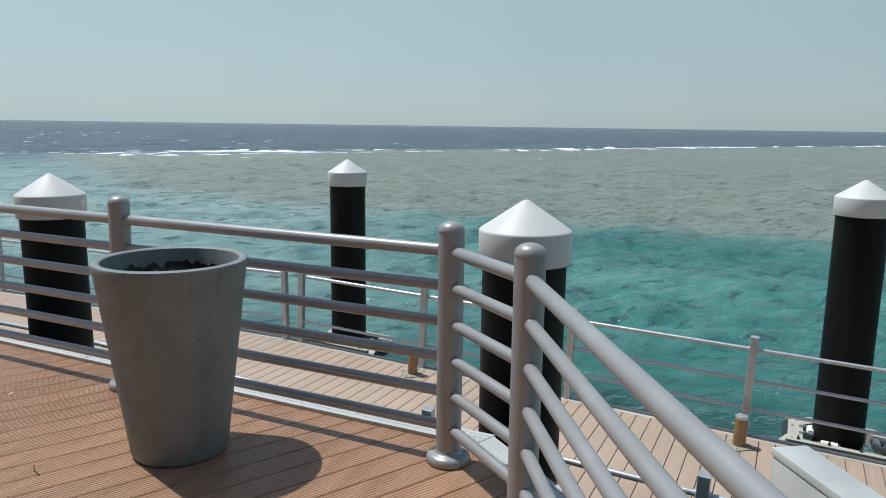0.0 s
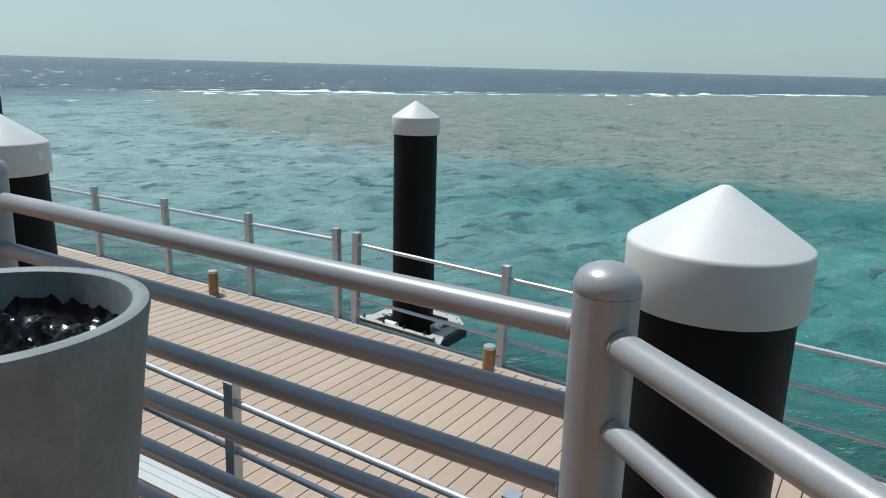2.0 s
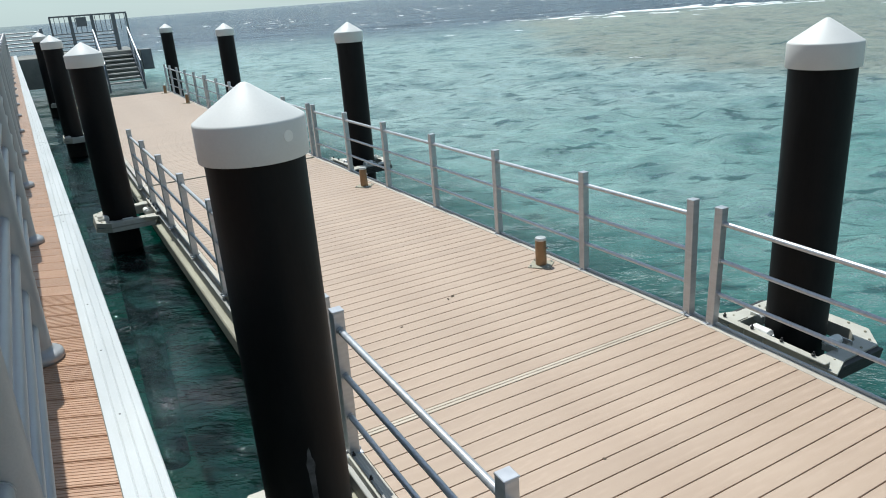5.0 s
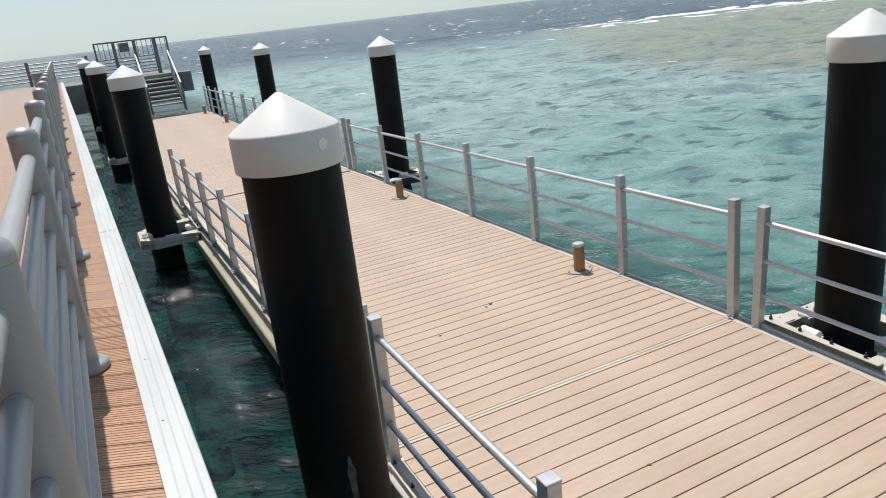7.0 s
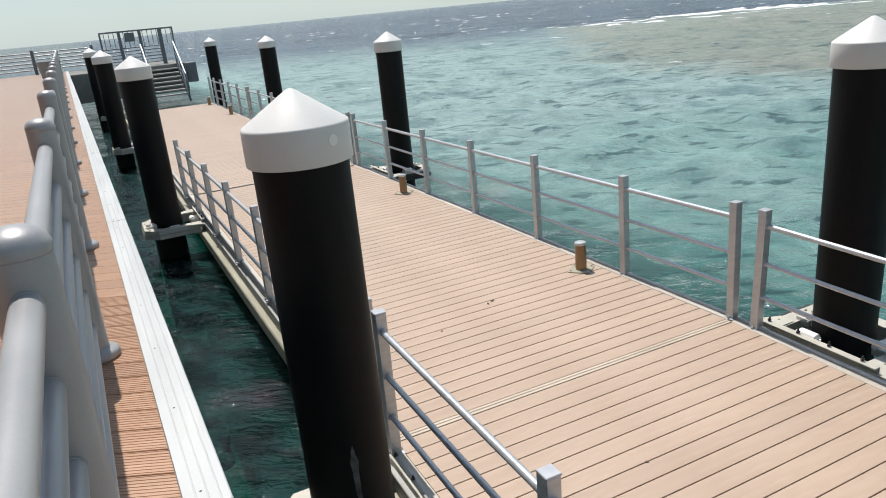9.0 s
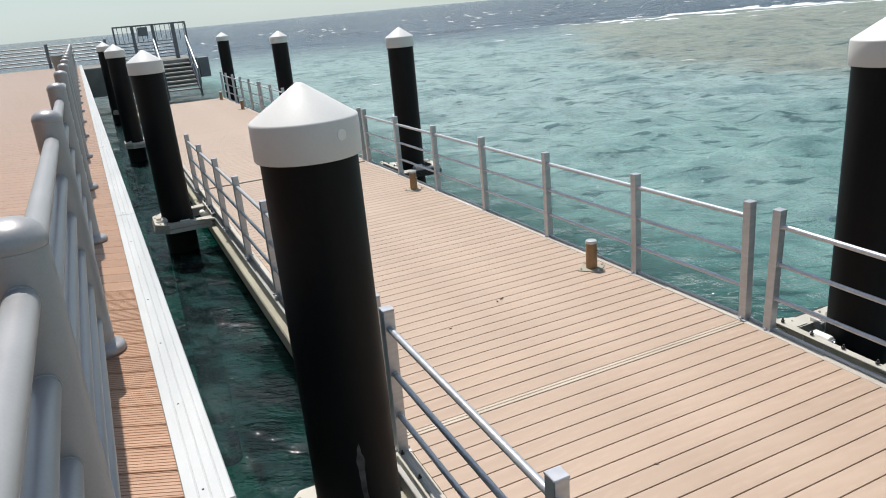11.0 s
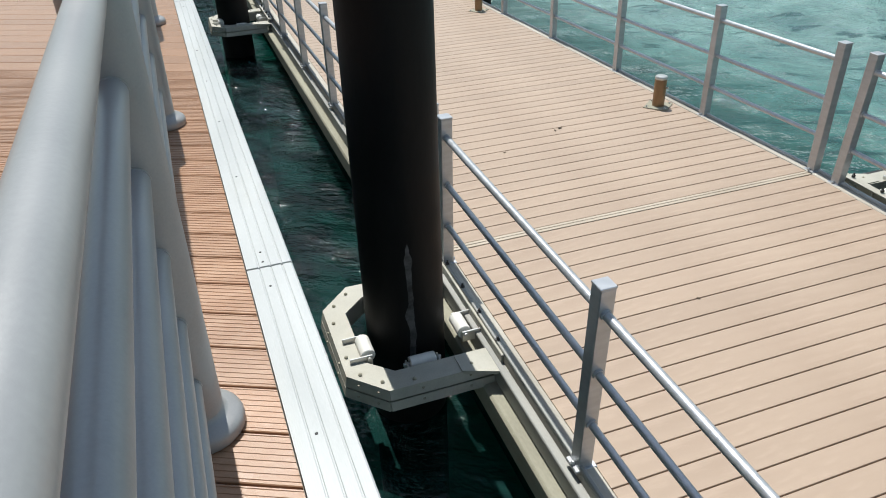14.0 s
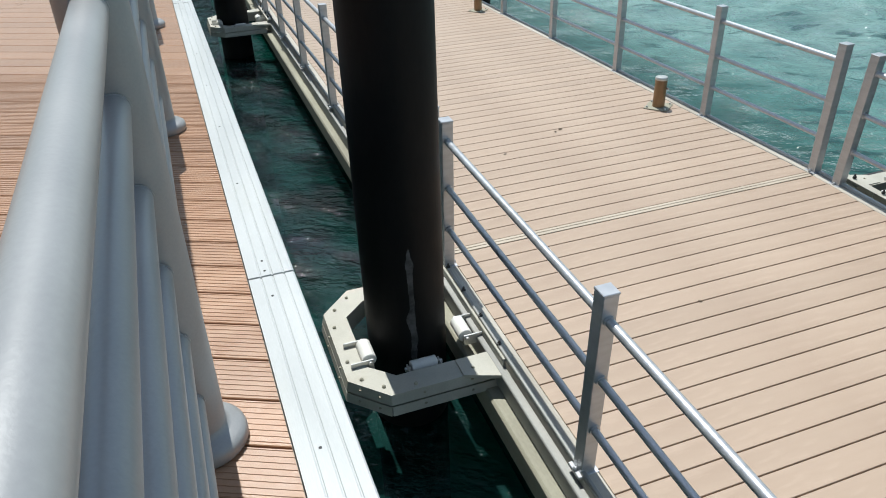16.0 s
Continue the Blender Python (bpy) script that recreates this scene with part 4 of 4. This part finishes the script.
# ---- scraps on the decks ----
def scrap(name, x, y, z, s, rot, label, material=M_LITTER):
    b = bmesh.new()
    rnd = random.Random(int(x * 100 + y * 10))
    vs = [b.verts.new((s * (0.5 + 0.5 * rnd.random()) * math.cos(k * 1.047), s * 0.45 * (0.5 + 0.5 * rnd.random()) * math.sin(k * 1.047), s * 0.22 * rnd.random())) for k in range(6)]
    b.faces.new(vs)
    ext = bmesh.ops.extrude_face_region(b, geom=b.faces[:])
    bmesh.ops.translate(b, verts=[v for v in ext["geom"] if isinstance(v, bmesh.types.BMVert)], vec=(0, 0, s * 0.12))
    bmesh.ops.recalc_face_normals(b, faces=b.faces[:])
    solid(name, b, material, label, "litter", smooth_angle=None, at=(section(y) if z < -1 else Matrix()) @ pose(x, y, z, 0, 0, rot))


scrap("leaf", 6.25, 7.86, PONT_Z + 0.002, 0.04, 20, "dry dark leaf scrap on the pontoon planks")
scrap("leaf", 6.18, 7.82, PONT_Z + 0.002, 0.03, 80, "dry dark leaf scrap on the pontoon planks")
scrap("leaf", 5.55, 7.55, PONT_Z + 0.002, 0.018, 10, "dry dark leaf scrap on the pontoon planks")
scrap("leaf", 5.75, 5.15, PONT_Z + 0.002, 0.018, 150, "dry dark leaf scrap on the pontoon planks")
twig = tube((-0.052, 0, 0.004), (0.0, 0.006, 0.005), 0.0032, 8)
tube((0.0, 0.006, 0.005), (0.055, -0.002, 0.0045), 0.0026, 8, twig)
solid("twig", twig, M_LITTER, "short dark twig lying on the deck boards", "litter", at=pose(2.14, 3.15, 0.0, 0, 0, 67))

scrap("paper_scrap", 2.64, 4.09, 0.003, 0.022, 15, "tiny pale scrap lying on the deck boards", M_ROLL)

# ---- planks of the pontoon ----
def plank_mesh(x0, x1, w, th, bev, mat_):
    return mesh_of(box(x0, x1, -w / 2, w / 2, -th, 0, bev), mat_, None)


PITCH = 0.147
PL = plank_mesh(PX0 + 0.147, PX1 - 0.147, PITCH - 0.0075, 0.026, 0.002, M_PONT)
for k in range(89):
    part("plank", PL, None, pont, at=M_S @ pose(0, SEAM - 0.032 - PITCH * (k + 0.5), PONT_Z))
for k in range(62):
    part("plank", PL, None, pont, at=M_N @ pose(0, SEAM + 0.034 + PITCH * 1.011 * (k + 0.5), PONT_Z))
for k in range(113):
    part("plank", PL, None, pont, at=M_F @ pose(0, SEAM2 + 0.034 + PITCH * (k + 0.5), PONT_Z))

# ---- boards of the upper deck: grooved, laid at a slant to the edge, butt-jointed ----
BP, BW, GRO = 0.1430, 0.1372, 8
SLANT = radians(-26)
BD, BN = Vector((math.cos(SLANT), math.sin(SLANT))), Vector((-math.sin(SLANT), math.cos(SLANT)))
ea, eb, ec = outline(IN_OFF - 0.003)
N_1 = Vector((1, -SLOPE))
LIMITS = [(N_1, N_1.dot(Vector((deck_x(RAIL_X + IN_OFF - 0.003, 10.0), 10.0)))), (N_AB, N_AB.dot(eb)), (N_2, N_2.dot(eb)), (Vector((0, -1)), -ec.y)]


def u_right(v):
    """How far a board line at v reaches before the edge strip."""
    return min((c - v * n.dot(BN)) / n.dot(BD) for n, c in LIMITS)


def u_left(v):
    return max((-9.0 - v * BN.x) / BD.x, (FAR_Y - v * BN.y) / BD.y)


def profile(full):
    h = BW / 2
    if not full:
        return [(-h, -0.024), (-h, -0.002), (-h + 0.003, 0), (h - 0.003, 0), (h, -0.002), (h, -0.024)]
    p = [(-h, -0.024), (-h, -0.002), (-h + 0.002, 0.0)]
    for k in range(GRO):
        c = -h + BW * (k + 0.5) / GRO
        p += [(c - 0.0030, 0.0), (c - 0.0021, -0.0017), (c + 0.0021, -0.0017), (c + 0.0030, 0.0)]
    return p + [(h - 0.002, 0.0), (h, -0.002), (h, -0.024)]


def board(b, u0, u1, vc, v_off, full, clip):
    """One board between u0 and u1 along the slant, its far end trimmed to the edge strip."""
    rows = [[], []]
    for w, z in profile(full):
        end = u_right(vc + w) if clip else u1
        for row, u in zip(rows, (u0, end)):
            p = BD * u + BN * (v_off + w)
            row.append(b.verts.new((p.x, p.y, z)))
    for i in range(len(rows[0]) - 1):
        b.faces.new((rows[0][i], rows[1][i], rows[1][i + 1], rows[0][i + 1]))
    b.faces.new(rows[0])
    b.faces.new(rows[1][::-1])
    return b


rnd = random.Random(5)
rest = bmesh.new()
for k in range(-60, 320):
    vc = 4.587 + BP * (k + 0.5)
    lo, hi = u_left(vc), min(u_right(vc - BW / 2), u_right(vc + BW / 2))
    if hi - lo < 0.3:
        continue
    j = (0.4 if (k // 7) % 2 == 0 else 1.62) + (0.03 if k % 2 else -0.03) - 5.0
    ends = [lo] + [e for e in (j + 2.5 * q for q in range(-12, 18)) if lo + 0.2 < e < hi - 0.2] + [hi]
    for q, (u0, u1) in enumerate(zip(ends, ends[1:])):
        last = q == len(ends) - 2
        if -0.4 < vc < 13.0 and u1 > -1.3 + 0.15 * max(0, vc - 6) - (vc > 8) * 10:
            part("board", board(bmesh.new(), u0 + 0.0015, u1 - 0.0015, vc, 0.0, vc < 7.2, last), M_DECK, deck_floor, smooth_angle=None, at=pose(BN.x * vc, BN.y * vc, 0))
        else:
            board(rest, u0 + 0.0015, u1 - 0.0015, vc, vc, vc < 7.2, last)
tagged(part("boards", rest, M_DECK, deck_floor, "grooved red-brown boards further along the deck", smooth_angle=None), kind="stuff")
